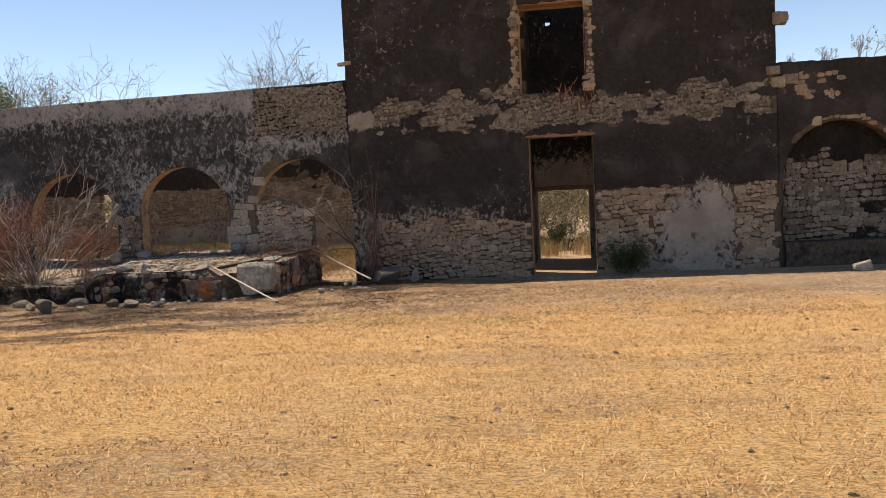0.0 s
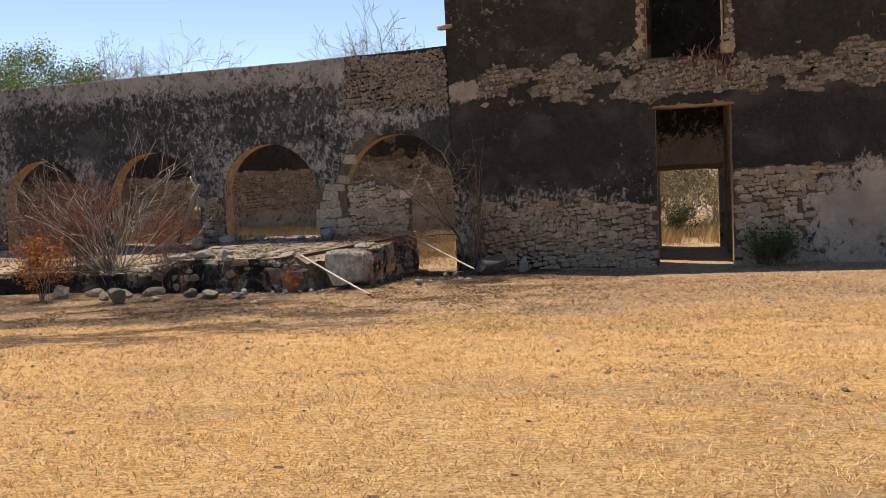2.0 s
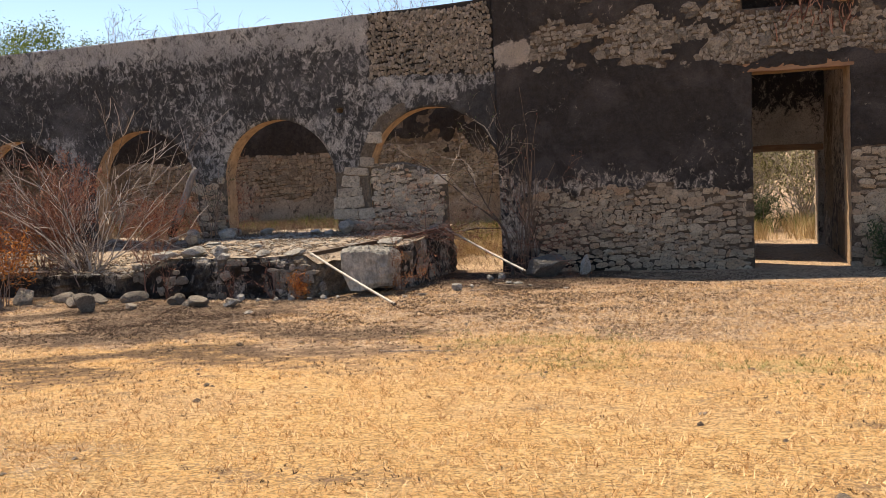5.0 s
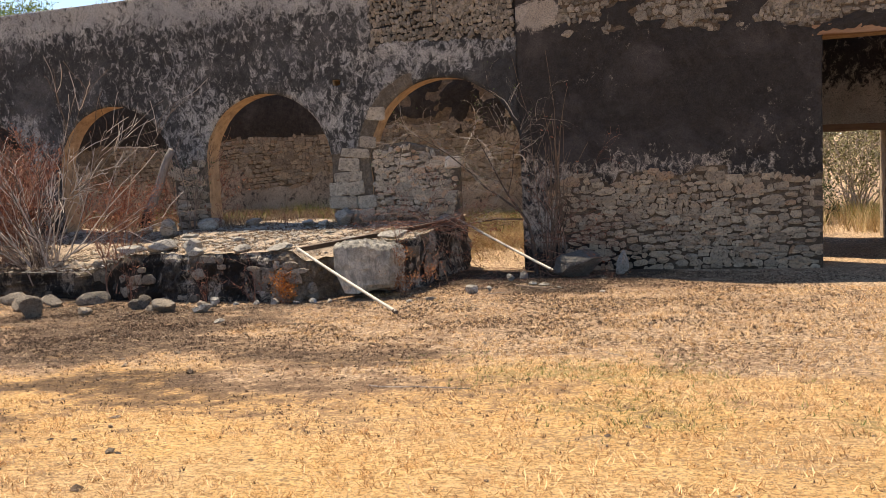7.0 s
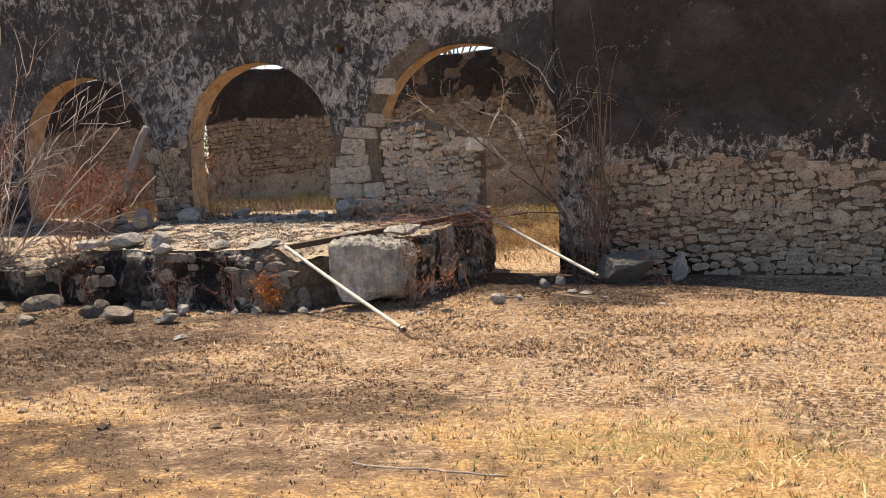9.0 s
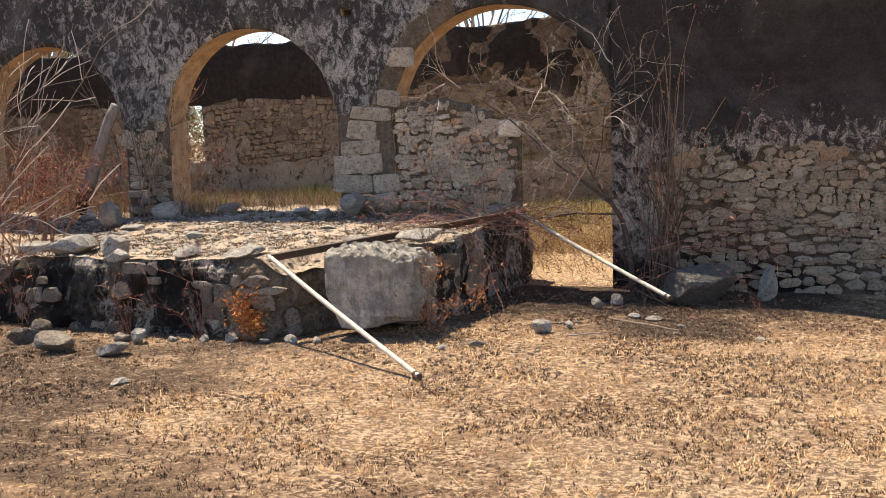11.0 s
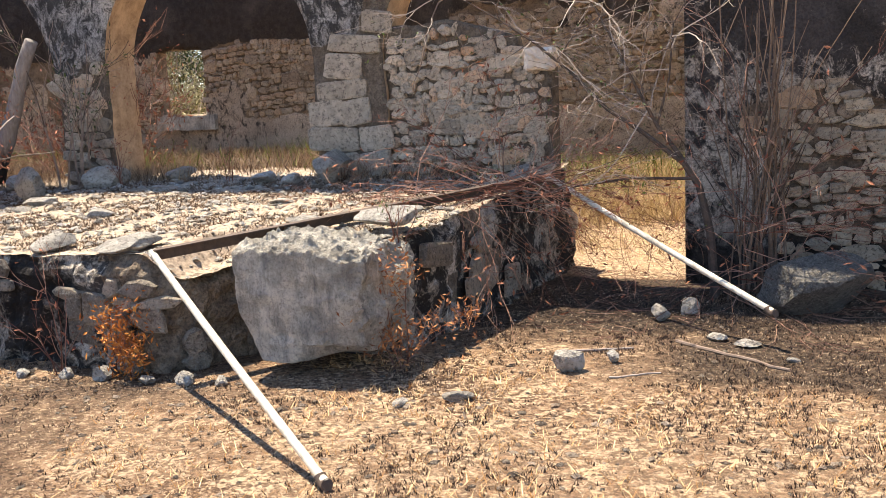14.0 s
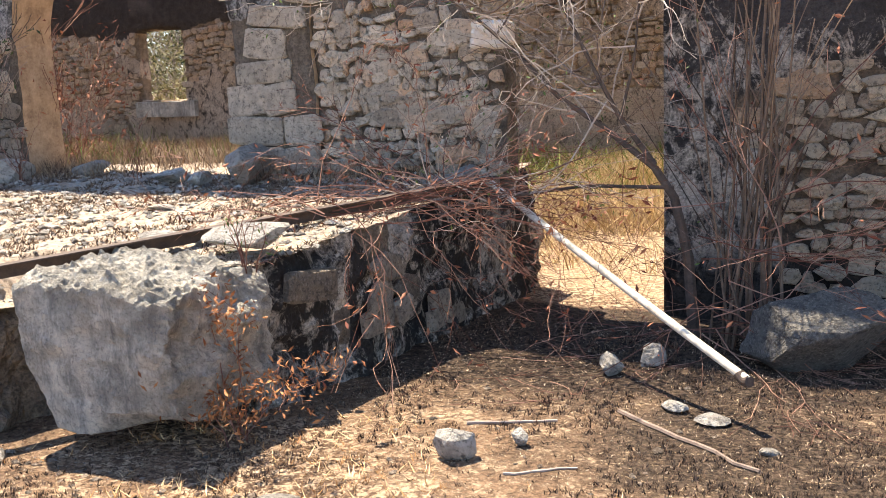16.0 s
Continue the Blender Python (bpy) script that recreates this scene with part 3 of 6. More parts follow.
def east_layers(x, z):
    n, m = fbm(x, z, 0.9, 4, 61), fbm(x, z, 2.8, 4, 62)
    bare = within(x + (m - 0.5) * 0.8, 4.2, 5.6, 0.15) * within(z + (m - 0.5) * 0.7, 3.0, 3.6, 0.1) * smooth(0.45, 0.55, m)
    ring = (1 - smooth(0.1, 0.2, abs(ARCH_E.gap(x, z)) + (m - 0.5) * 0.1)) * smooth(1.6, 2.0, z)
    low = (1 - smooth(0.7, 0.9, z)) * (1 - smooth(3.9, 4.15, x))
    return 1 - np.maximum.reduce([bare, ring, low]), 0.95 + (n - 0.5) * 0.4, 0 * x


def back_layers(x, z):
    n, m = fbm(x, z, 0.8, 4, 71), fbm(x, z, 2.8, 4, 72)
    w = (m - 0.5) * 0.4 + (n - 0.5) * 0.5
    right = smooth(-12.4, -11.4, x)
    top = smooth(1.22, 1.40, z + w * 0.5) * (1 - right) + right * smooth(1.3, 1.6, z + w * 1.6) * smooth(0.4, 0.55, m)
    low = 1 - smooth(0.0, 0.12, z + w * 0.6)
    cover = np.clip(top + low * smooth(0.3, 0.5, n) + smooth(0.60, 0.70, n) * 0.9, 0, 1)
    mold = top * 1.05 + 0.24 + 0.5 * (n - 0.5)
    return cover, mold, 0.2 * smooth(0.6, 1.3, z)


def inner_layers(x, z):
    n = fbm(x, z, 0.9, 4, 81)
    # black mould, thinned near the lintel to paint the wall's lit lower edge
    return np.ones_like(x), 0.22 + 0.55 * smooth(0.95, 2.3, z + (n - 0.5) * 0.9) + (n - 0.5) * 0.4, 0.25 * smooth(0.9, 1.6, z)


def west_top(xs):
    return np.interp(xs, [-45, -19.5, -16.2, -10.25, -7.2], [3.75, 3.90, 3.95, 4.03, 4.11]) + 0.035 * (fbm(xs, xs * 0, 1.8, 4, 91) - 0.5)


def tower_top(xs):
    return 7.7 + 0.35 * (fbm(xs, xs * 0, 0.8, 4, 92) - 0.5)


def east_top(xs):
    return 3.84 + 0.30 * (fbm(xs, xs * 0, 1.3, 4, 93) - 0.5)


def back_top(xs):
    return 2.55 + 0.25 * (fbm(xs, xs * 0, 1.2, 4, 94) - 0.5)


def inner_top(xs):
    return 7.3 + 0.6 * (fbm(xs, xs * 0, 0.8, 4, 95) - 0.5)


def structure(name, me, label):
    return tagged(new(name, me), label, "wall", kind="structure")


wall_west = structure("wall_west", wall_field("wall_west", -24.5, -7.2, -1.7, west_top, FRONT, THIN, ARCH + [Rect(-10.50, -10.32, 0.66, 0.80), Rect(-10.64, -10.50, 2.05, 2.15)], west_layers, (M_wall_w, M_reveal), seed=100), "long grey plastered arcade wall with black mould and round arches")
wall_tower = structure("wall_tower", wall_field("wall_tower", -7.197, 3.97, -1.7, tower_top, FRONT - 0.03, THICK, [DOOR, WINDOW, Rect(0.85, 1.12, 2.93, 3.15), Rect(2.02, 2.22, 3.02, 3.22), Rect(-3.75, -3.58, 3.02, 3.2)], tower_layers, (M_wall_t, M_reveal), seed=200), "tall soot-black plastered wall over rubble stone with doorway and window")
wall_east = structure("wall_east", wall_field("wall_east", 3.973, 16.0, -1.7, east_top, FRONT, THICK, [ARCH_E], east_layers, (M_wall_t, M_wall_t), seed=300), "blackened wall with a shallow round arched niche and broken top")
SLIT = Rect(-17.88, -16.88, 0.12, 1.30)
wall_back = structure("wall_back", wall_field("wall_back", -26.0, -6.3, -1.7, back_top, 30.6, 0.22, [SLIT], back_layers, (M_wall_b, M_wall_b), seed=400, step=0.07), "ochre rubble gallery wall, black along its broken top")
INNER = Rect(-2.36, -0.78, -1.8, 0.80)
HOLE = Rect(-1.95, -1.78, 5.85, 6.05)
wall_inner = structure("wall_inner", wall_field("wall_inner", -7.2, 3.9, -1.7, inner_top, 28.9, 0.7, [INNER, HOLE], inner_layers, (M_wall_t, M_wall_b), seed=500, step=0.09), "black rear wall of the roofless room with a doorway")


def side_wall(name, x0, x1, y0, y1, z1, label, low=0.1, high=0.6):
    """A wall along y, with both faces uneven."""
    ny, nz = int((y1 - y0) / 0.15) + 2, int((z1 + 1.7) / 0.15) + 2
    Y, Z = np.meshgrid(np.linspace(y0, y1, ny), np.linspace(-1.7, z1, nz), indexing="ij")
    Y, Z = Y.ravel(), Z.ravel()
    Z = np.where(Z > z1 - 0.01, Z + 0.3 * (fbm(Y, Y * 0, 1.2, 3, 7) - 0.5), Z)
    j = 0.05 * (fbm(Y, Z, 2, 4, 8) - 0.5)
    V = np.concatenate([np.stack([x0 + j, Y, Z], 1), np.stack([x1 - j, Y, Z], 1)])
    n = len(Y)
    ids = np.arange(n).reshape(ny, nz)
    q = np.stack([ids[:-1, :-1], ids[1:, :-1], ids[1:, 1:], ids[:-1, 1:]], -1).reshape(-1, 4)
    rims = []
    for line in (ids[0, :], ids[-1, :][::-1], ids[:, -1], ids[:, 0][::-1]):
        rims += [(b, a, a + n, b + n) for a, b in zip(line[:-1].tolist(), line[1:].tolist())]
    me = mesh_of(name, V, q[:, ::-1].tolist() + (q + n).tolist() + rims, (M_wall_b,), True)
    me2 = np.concatenate([Z, Z])
    set_attribute(me, "cover", np.where(fbm(np.concatenate([Y, Y]), me2, 0.9, 4, 77) > 0.45, 1.0, 0.0))
    set_attribute(me, "mold", low + (high - low) * smooth(0.2, 1.8, me2) + 0.5 * (fbm(np.concatenate([Y, Y]), me2, 1.6, 3, 79) - 0.5))
    set_attribute(me, "soot", 0 * me2)
    return structure(name, me, label)


side_wall("wall_side_a", -7.1, -6.4, FRONT + THIN + 0.02, 30.58, 5.5, "rough ochre cross wall beside the gallery")
side_wall("wall_side_b", 3.2, 3.9, FRONT + THICK + 0.02, 28.88, 7.0, "rough black cross wall of the roofless room")
side_wall("wall_side_c", -25.9, -25.2, 18.0, 30.58, 3.6, "rough end wall of the gallery")
side_wall("wall_side_d", -0.64, -0.05, FRONT + THICK + 0.02, 28.88, 2.9, "ochre plastered side wall of the passage", 0.5, 0.28)
# unseen wall, added to block the sun from the passage's right side
side_wall("wall_side_e", -3.05, -2.44, 26.3, 28.88, 7.0, "added tall sooty wall that keeps sun off the passage side wall", 0.8, 0.9)


# ---- terrace in front of the arcade ----
EDGE = [(-25.2, 21.5), (-16.0, 21.55), (-13.6, 21.35), (-12.6, 21.05), (-11.2, 20.92), (-9.92, 20.98), (-9.72, 21.12), (-9.62, 21.5), (-9.3, 21.62), (-8.75, 21.62), (-8.56, 21.75), (-8.45, 22.6), (-8.38, 24.3), (-8.38, 25.0)]
EDGE_S = np.concatenate([[0], np.cumsum([math.dist(a, b) for a, b in zip(EDGE[:-1], EDGE[1:])])])


def edge_at(s):
    return np.interp(s, EDGE_S, [p[0] for p in EDGE]), np.interp(s, EDGE_S, [p[1] for p in EDGE])


def terrace_z(x, y):
    x, y = np.asarray(x, float), np.asarray(y, float)
    z = -0.60 + 0.05 * (y - 21) + 0.05 * (fbm(x, y, 1.1, 4, 15) - 0.5) + 0.035 * (fbm(x, y, 7, 3, 16) - 0.5)
    z = z - 0.30 * (1 - smooth(-14.2, -12.6, x + (fbm(x, y, 1.5, 2, 17) - 0.5))) * (1 - 0.7 * smooth(22.6, 24.0, y))
    return z - 0.16 * within(x, -9.9, -9.2, 0.12) * (1 - smooth(21.6, 22.0, y))


def build_terrace():
    s = np.concatenate([np.linspace(0, EDGE_S[2], 70)[:-1], np.linspace(EDGE_S[2], EDGE_S[-1], 330)])
    ex, ey = edge_at(s)
    gx, gy = np.gradient(ex, s), np.gradient(ey, s)
    ln = np.hypot(gx, gy)
    ox, oy = gy / ln, -gx / ln
    backx = np.interp(s, [0, EDGE_S[6], EDGE_S[-1]], [-25.2, -10.6, -8.38])
    V, soot, cover = [], [], []
    zt = terrace_z(ex, ey)
    up = 26
    for k in range(up):
        f = k / (up - 1)
        z = -1.6 + f * (zt + 1.6)
        bulge = 0.11 * (fbm(s, z, 1.8, 4, 18) - 0.5) * 2 + 0.07 * (fbm(s, z, 9, 4, 19) - 0.5) * 2 - 0.07 * smooth(0.88, 1.0, f)
        V.append(np.stack([ex + ox * bulge, ey + oy * bulge, z], 1))
        soot.append(np.where(s > EDGE_S[8], 0.42, 0.80) * smooth(0.3, 0.6, fbm(s, z, 1.1, 3, 20)) * (1 - 0.5 * smooth(0.8, 1, f)))
        cover.append(np.where(fbm(s, z, 1.3, 3, 22) > np.where(s > EDGE_S[8], 0.26, 0.44), 1.0, 0.0))
    deep = 44
    for k in range(1, deep + 1):
        f = (k / deep) ** 1.2
        x, y = ex + (backx - ex) * f, ey + (25.0 - ey) * f
        V.append(np.stack([x, y, terrace_z(x, y)], 1))
        soot.append(0.30 * (fbm(x, y, 1.4, 3, 23) > 0.52) * smooth(0, 0.2, f))
        cover.append(0 * x)
    rows, n = len(V), len(s)
    ids = np.arange(rows * n).reshape(rows, n)
    q = np.stack([ids[:-1, :-1], ids[:-1, 1:], ids[1:, 1:], ids[1:, :-1]], -1).reshape(-1, 4)
    me = mesh_of("terrace", np.concatenate(V), q, (M_terrace,), False)
    idx = np.repeat((np.arange(rows - 1) >= up).astype(np.int32), n - 1)
    me.materials.append(M_litter)
    me.polygons.foreach_set("material_index", idx)
    set_attribute(me, "cover", np.concatenate(cover))
    set_attribute(me, "mold", np.concatenate([0.46 + 1.0 * (fbm(s * 2.6, np.full(n, k * 0.02), 1.8, 4, 24) - 0.45) for k in range(rows)]))
    set_attribute(me, "soot", np.concatenate(soot))
    return tagged(new("terrace", me), "low ruined rubble platform with sooty sides and dusty top", "terrace", kind="structure")


M_terrace = wall_material("sooty_rubble", (0.10, 0.075, 0.055), (0.34, 0.265, 0.19), (0.62, 0.54, 0.44), (0.40, 0.335, 0.27), (0.014, 0.012, 0.011))
M_litter = plain_material("dusty_litter", (0.07, 0.045, 0.03), (0.62, 0.49, 0.36), 26, 0.95, 1.0)
terrace = build_terrace()


M_floor = plain_material("leafy_earth", (0.035, 0.024, 0.016), (0.30, 0.21, 0.135), 20, 0.95, 1.0)


def gallery_floor():
    """The dusty floor behind the arches, level with the platform, with a worn drop into the passage."""
    xs, ys = np.arange(-25.1, -8.3, 0.14), np.arange(24.96, 30.6, 0.14)
    X, Y = np.meshgrid(xs, ys, indexing="ij")
    Z = -0.50 - 0.02 * (Y - 25) + 0.10 * (fbm(X, Y, 1.2, 4, 25) - 0.5) + 0.05 * (fbm(X, Y, 6, 3, 26) - 0.5)
    Z = Z - 1.1 * smooth(-11.2, -9.6, X + 0.5 * (fbm(X, Y, 1.5, 3, 27) - 0.5))
    ids = np.arange(X.size).reshape(X.shape)
    q = np.stack([ids[:-1, :-1], ids[1:, :-1], ids[1:, 1:], ids[:-1, 1:]], -1).reshape(-1, 4)
    me = mesh_of("gallery_floor", np.stack([X.ravel(), Y.ravel(), Z.ravel()], 1), q, (M_floor,), True)
    return tagged(new("gallery_floor", me), "dusty littered earth floor of the gallery behind the arches", "floor", kind="structure")


gallery_floor()

# infill wall that closes half of the last arch
INF_TOP = ([-10.02, -9.3, -8.9, -8.7, -8.65, -8.36], [0.93, 0.97, 0.86, 0.80, 0.55, 0.54])


def infill_top(xs):
    return np.interp(xs, *INF_TOP) + 0.05 * (fbm(xs, xs * 0, 5, 3, 96) - 0.5)


def infill_layers(x, z):
    m = fbm(x, z, 2.8, 4, 97)
    return 0 * x, 0 * x, 0.42 * (1 - smooth(-0.5, 0.1, z + (m - 0.5) * 0.6)) + 0.2 * smooth(0.55, 0.7, m)


wall_infill = structure("wall_infill", wall_field("wall_infill", -9.99, -8.36, -0.7, infill_top, FRONT + 0.06, 0.20, [], infill_layers, (M_wall_w, M_reveal), seed=600), "rubble stone blocking wall in the arch with broken top")


def niche_layers(x, z):
    n, m = fbm(x, z, 0.8, 4, 98), fbm(x, z, 3, 4, 99)
    top = smooth(1.1, 1.5, z + (m - 0.5) * 0.8 + (n - 0.5) * 0.6)
    return np.maximum(top, smooth(0.66, 0.72, n)), top * 1.1 + 0.7, 0.62 + 0.3 * (m - 0.5)


def flat_top(level, wave):
    return lambda xs: level + wave * (fbm(xs, xs * 0, 2, 3, 88) - 0.5)


wall_niche = structure("wall_niche", wall_field("wall_niche", 4.0, 7.1, -1.7, flat_top(2.38, 0.02), FRONT + 0.55, 0.35, [], niche_layers, (M_wall_t,), seed=620, step=0.06), "blackened rubble back of the arched niche")
structure("wall_ledge", wall_field("wall_ledge", 4.12, 7.0, -1.7, flat_top(-0.74, 0.08), FRONT - 0.02, 0.55, [], infill_layers, (M_wall_t,), seed=640, step=0.06), "low stone ledge across the niche")


# ---- single stones of the rubble masonry ----
def stone_mesh(seed, sides):
    rng = random.Random(seed)
    ang = sorted((k + rng.uniform(-0.28, 0.28)) * 2 * math.pi / sides for k in range(sides))
    rad = [rng.uniform(0.84, 1.14) for _ in ang]
    ring = []
    for a, r in zip(ang, rad):
        c, s_ = math.cos(a), math.sin(a)
        q = 1.0 / max(abs(c), abs(s_)) ** 0.6
        ring.append((0.5 * r * q * c, 0.5 * r * q * s_))
    verts = [(x, 0.6, z) for x, z in ring] + [(x, -0.45 + rng.uniform(-0.1, 0.1), z) for x, z in ring]
    verts += [(x * rng.uniform(0.72, 0.9), -0.92 + rng.uniform(-0.35, 0.25), z * rng.uniform(0.7, 0.88)) for x, z in ring] + [(rng.uniform(-0.1, 0.1), -1.0 + rng.uniform(-0.15, 0.1), rng.uniform(-0.1, 0.1))]
    n = sides
    faces = []
    for k in range(n):
        j = (k + 1) % n
        faces += [(k, j, n + j, n + k), (n + k, n + j, 2 * n + j, 2 * n + k), (2 * n + k, 2 * n + j, 3 * n)]
    return verts, faces


def block_mesh(seed):
    """A roughly squared stone with worn corners."""
    rng = random.Random(seed)
    j = lambda: rng.uniform(-0.035, 0.035)
    ring = [(sx * (0.49 if k == 0 else 0.40) + j(), sz * (0.38 if k == 0 else 0.48) + j()) for sx, sz, order in ((1, 1, (0, 1)), (-1, 1, (1, 0)), (-1, -1, (0, 1)), (1, -1, (1, 0))) for k in order]
    n = len(ring)
    verts = [(x, 0.6, z) for x, z in ring] + [(x, -0.55 + rng.uniform(-0.1, 0.1), z) for x, z in ring]
    verts += [(x * rng.uniform(0.84, 0.93), -0.95 + rng.uniform(-0.2, 0.2), z * rng.uniform(0.8, 0.9)) for x, z in ring] + [(0, -1.0, 0)]
    faces = []
    for k in range(n):
        i = (k + 1) % n
        faces += [(k, i, n + i, n + k), (n + k, n + i, 2 * n + i, 2 * n + k), (2 * n + k, 2 * n + i, 3 * n)]
    return verts, faces


STONES = [block_mesh(870 + k) for k in range(10)] + [stone_mesh(900 + k, 6 + k % 4) for k in range(24)]


def lay_stones(parent, mats, u0, u1, z0, z1, ok, frame_at, seed, size=(0.09, 0.30), high=(0.06, 0.15), first=None, limit=300, big=0.07, tall=0.0, sag=0.03, shapes=None):
    """Rough courses of stones over a face. Those for which first(u, z) holds become parts, the rest one joined part."""
    rng = random.Random(seed)
    library = []
    shapes = shapes or STONES
    for k, (v, f) in enumerate(shapes):
        me = mesh_of("stone", v, f, (mats[0],))
        library.append(me)
    jv, jf, count = [], [], 0
    z = z0
    while z < z1:
        hh = rng.uniform(*high)
        u = u0 - rng.uniform(0, 0.2)
        while u < u1:
            w = rng.uniform(*size)
            h = hh
            lean = rng.gauss(0, 5)
            if rng.random() < tall:
                w, h, lean = rng.uniform(0.04, 0.09), hh * rng.uniform(1.0, 1.7), rng.gauss(0, 28)
            elif rng.random() < big:
                w, h = rng.uniform(0.20, 0.42), hh * rng.uniform(1.5, 2.3)
            cu, cz = u + w / 2, z + hh / 2 + rng.gauss(0, sag * 0.35) + sag * 2 * math.sin(u * 1.7 + z * 3.1)
            u += w * rng.uniform(0.93, 1.06)
            if not ok(cu, cz):
                continue
            p, turn = frame_at(cu, cz)
            d = rng.uniform(0.014, 0.042)
            m = Matrix.Translation(p) @ Matrix.Rotation(turn, 4, "Z") @ Matrix.Rotation(radians(lean), 4, "Y") @ Matrix.Diagonal((w, d, h, 1))
            k = rng.randrange(len(shapes))
            if count < limit and first is not None and first(cu, cz):
                ob = new("stone", library[k])
                ob.parent = parent
                ob.matrix_basis = m
                count += 1
            else:
                v, f = shapes[k]
                base = len(jv)
                jv += [m @ Vector(q) for q in v]
                jf += [tuple(base + i for i in q) for q in f]
        z += hh * 0.97
    if jv:
        rest = new("stonework", mesh_of("stonework", jv, jf, (mats[1],)))
        rest.parent = parent
        tagged(rest, "rough rubble stones", kind="stuff")


def bare_at(layers, openings, x0, x1, z0, z1, gap=0.03, top=None):
    def ok(x, z):
        if not (x0 < x < x1 and z0 < z < z1):
            return False
        a = np.array([x])
        b = np.array([z])
        if any(o.gap(a, b)[0] < gap + 0.03 for o in openings):
            return False
        if top is not None and z > top(a)[0] - 0.06:
            return False
        return layers(a, b)[0][0] < 0.45
    return ok


def flat_frame(y):
    return lambda u, z: (Vector((u, y, z)), 0.0)


def edge_frame(s, z):
    a, b = edge_at(np.array([s - 0.05])), edge_at(np.array([s + 0.05]))
    d = Vector((float(b[0][0] - a[0][0]), float(b[1][0] - a[1][0]), 0)).normalized()
    p = Vector((float(a[0][0] + b[0][0]) / 2, float(a[1][0] + b[1][0]) / 2, z))
    return p + Vector((d.y, -d.x, 0)) * 0.02, math.atan2(d.y, d.x)


# ---- fallen goal frame ----
def pipe(name, a, b, r, mat, parent, label="", sides=14):
    a, b = Vector(a), Vector(b)
    pts = [(a.lerp(b, k / 24) + Vector((0, 0, -0.012 * math.sin(math.pi * k / 24))), r) for k in range(25)]
    v, f = sweep([pts], sides)
    return part(name, mesh_of(name, v, f, (mat,), False), parent, label)


def angle_bar(a, b, mat, parent):
    """A steel angle with two flanges."""
    a, b = Vector(a), Vector(b)
    d = (b - a).normalized()
    side = d.cross(Vector((0, 0, 1))).normalized()
    up = side.cross(d).normalized()
    prof = [(0.07, 0.02), (0, 0.02), (0, -0.055), (0.008, -0.055), (0.008, 0.012), (0.07, 0.012)]
    v = [p + side * (x - 0.03) + up * z for p in (a, b) for x, z in prof]
    f = [(k, (k + 1) % 6, 6 + (k + 1) % 6, 6 + k) for k in range(6)] + [(0, 5, 4, 1), (4, 3, 2, 1), (7, 10, 11, 6), (7, 8, 9, 10)]
    return part("crossbar", mesh_of("crossbar", v, f, (mat,)), parent, "dark rusty steel crossbar")


def goal_frame():
    base = Vector((-9.0, 21.2, gz(-9.0, 20.4)))
    ob = thing("goal_frame", "fallen goal frame with white posts and dark rusty crossbar against platform", "goal frame", place=base)
    A, B = Vector((-9.82, 20.90, -0.545)), Vector((-8.20, 23.78, -0.385))
    F1, F2 = Vector((-7.88, 19.62, gz(-7.88, 19.62) + 0.035)), Vector((-6.335, 22.40, -1.10))
    angle_bar(A - base, B - base, M_steel, ob)
    for n, t, f in (("a", A, F1), ("b", B, F2)):
        p = pipe("post", t - base, f - base, 0.0205, M_white, ob, "chipped white steel post")
        d = (t - f).normalized()
        pipe("collar", f - base - d * 0.01, f - base + d * 0.06, 0.027, M_steel, p, "black taped post end")
        pipe("joint", t - base - d * 0.05, t - base + d * 0.02, 0.024, M_white, p)
    return ob


goal_frame()


# ---- rocks ----
def rock(x, y, size, seed, z=None, turn=0.0, name="rock", label="pale broken limestone rock on the burnt ground", group="loose rocks", sink=0.25, detail=2, mat=None, cuts=14):
    me = box_rock(name, size, seed, cuts, detail, 0.035, (mat or M_rock,))
    ob = new(name, me)
    low = min(v.co.z for v in me.vertices)
    ground = gz(x, y) if z is None else z
    ob.matrix_world = pose(x, y, ground - low - size[2] * sink * 0.5, 0, 0, turn)
    return tagged(ob, label, "rock", group)


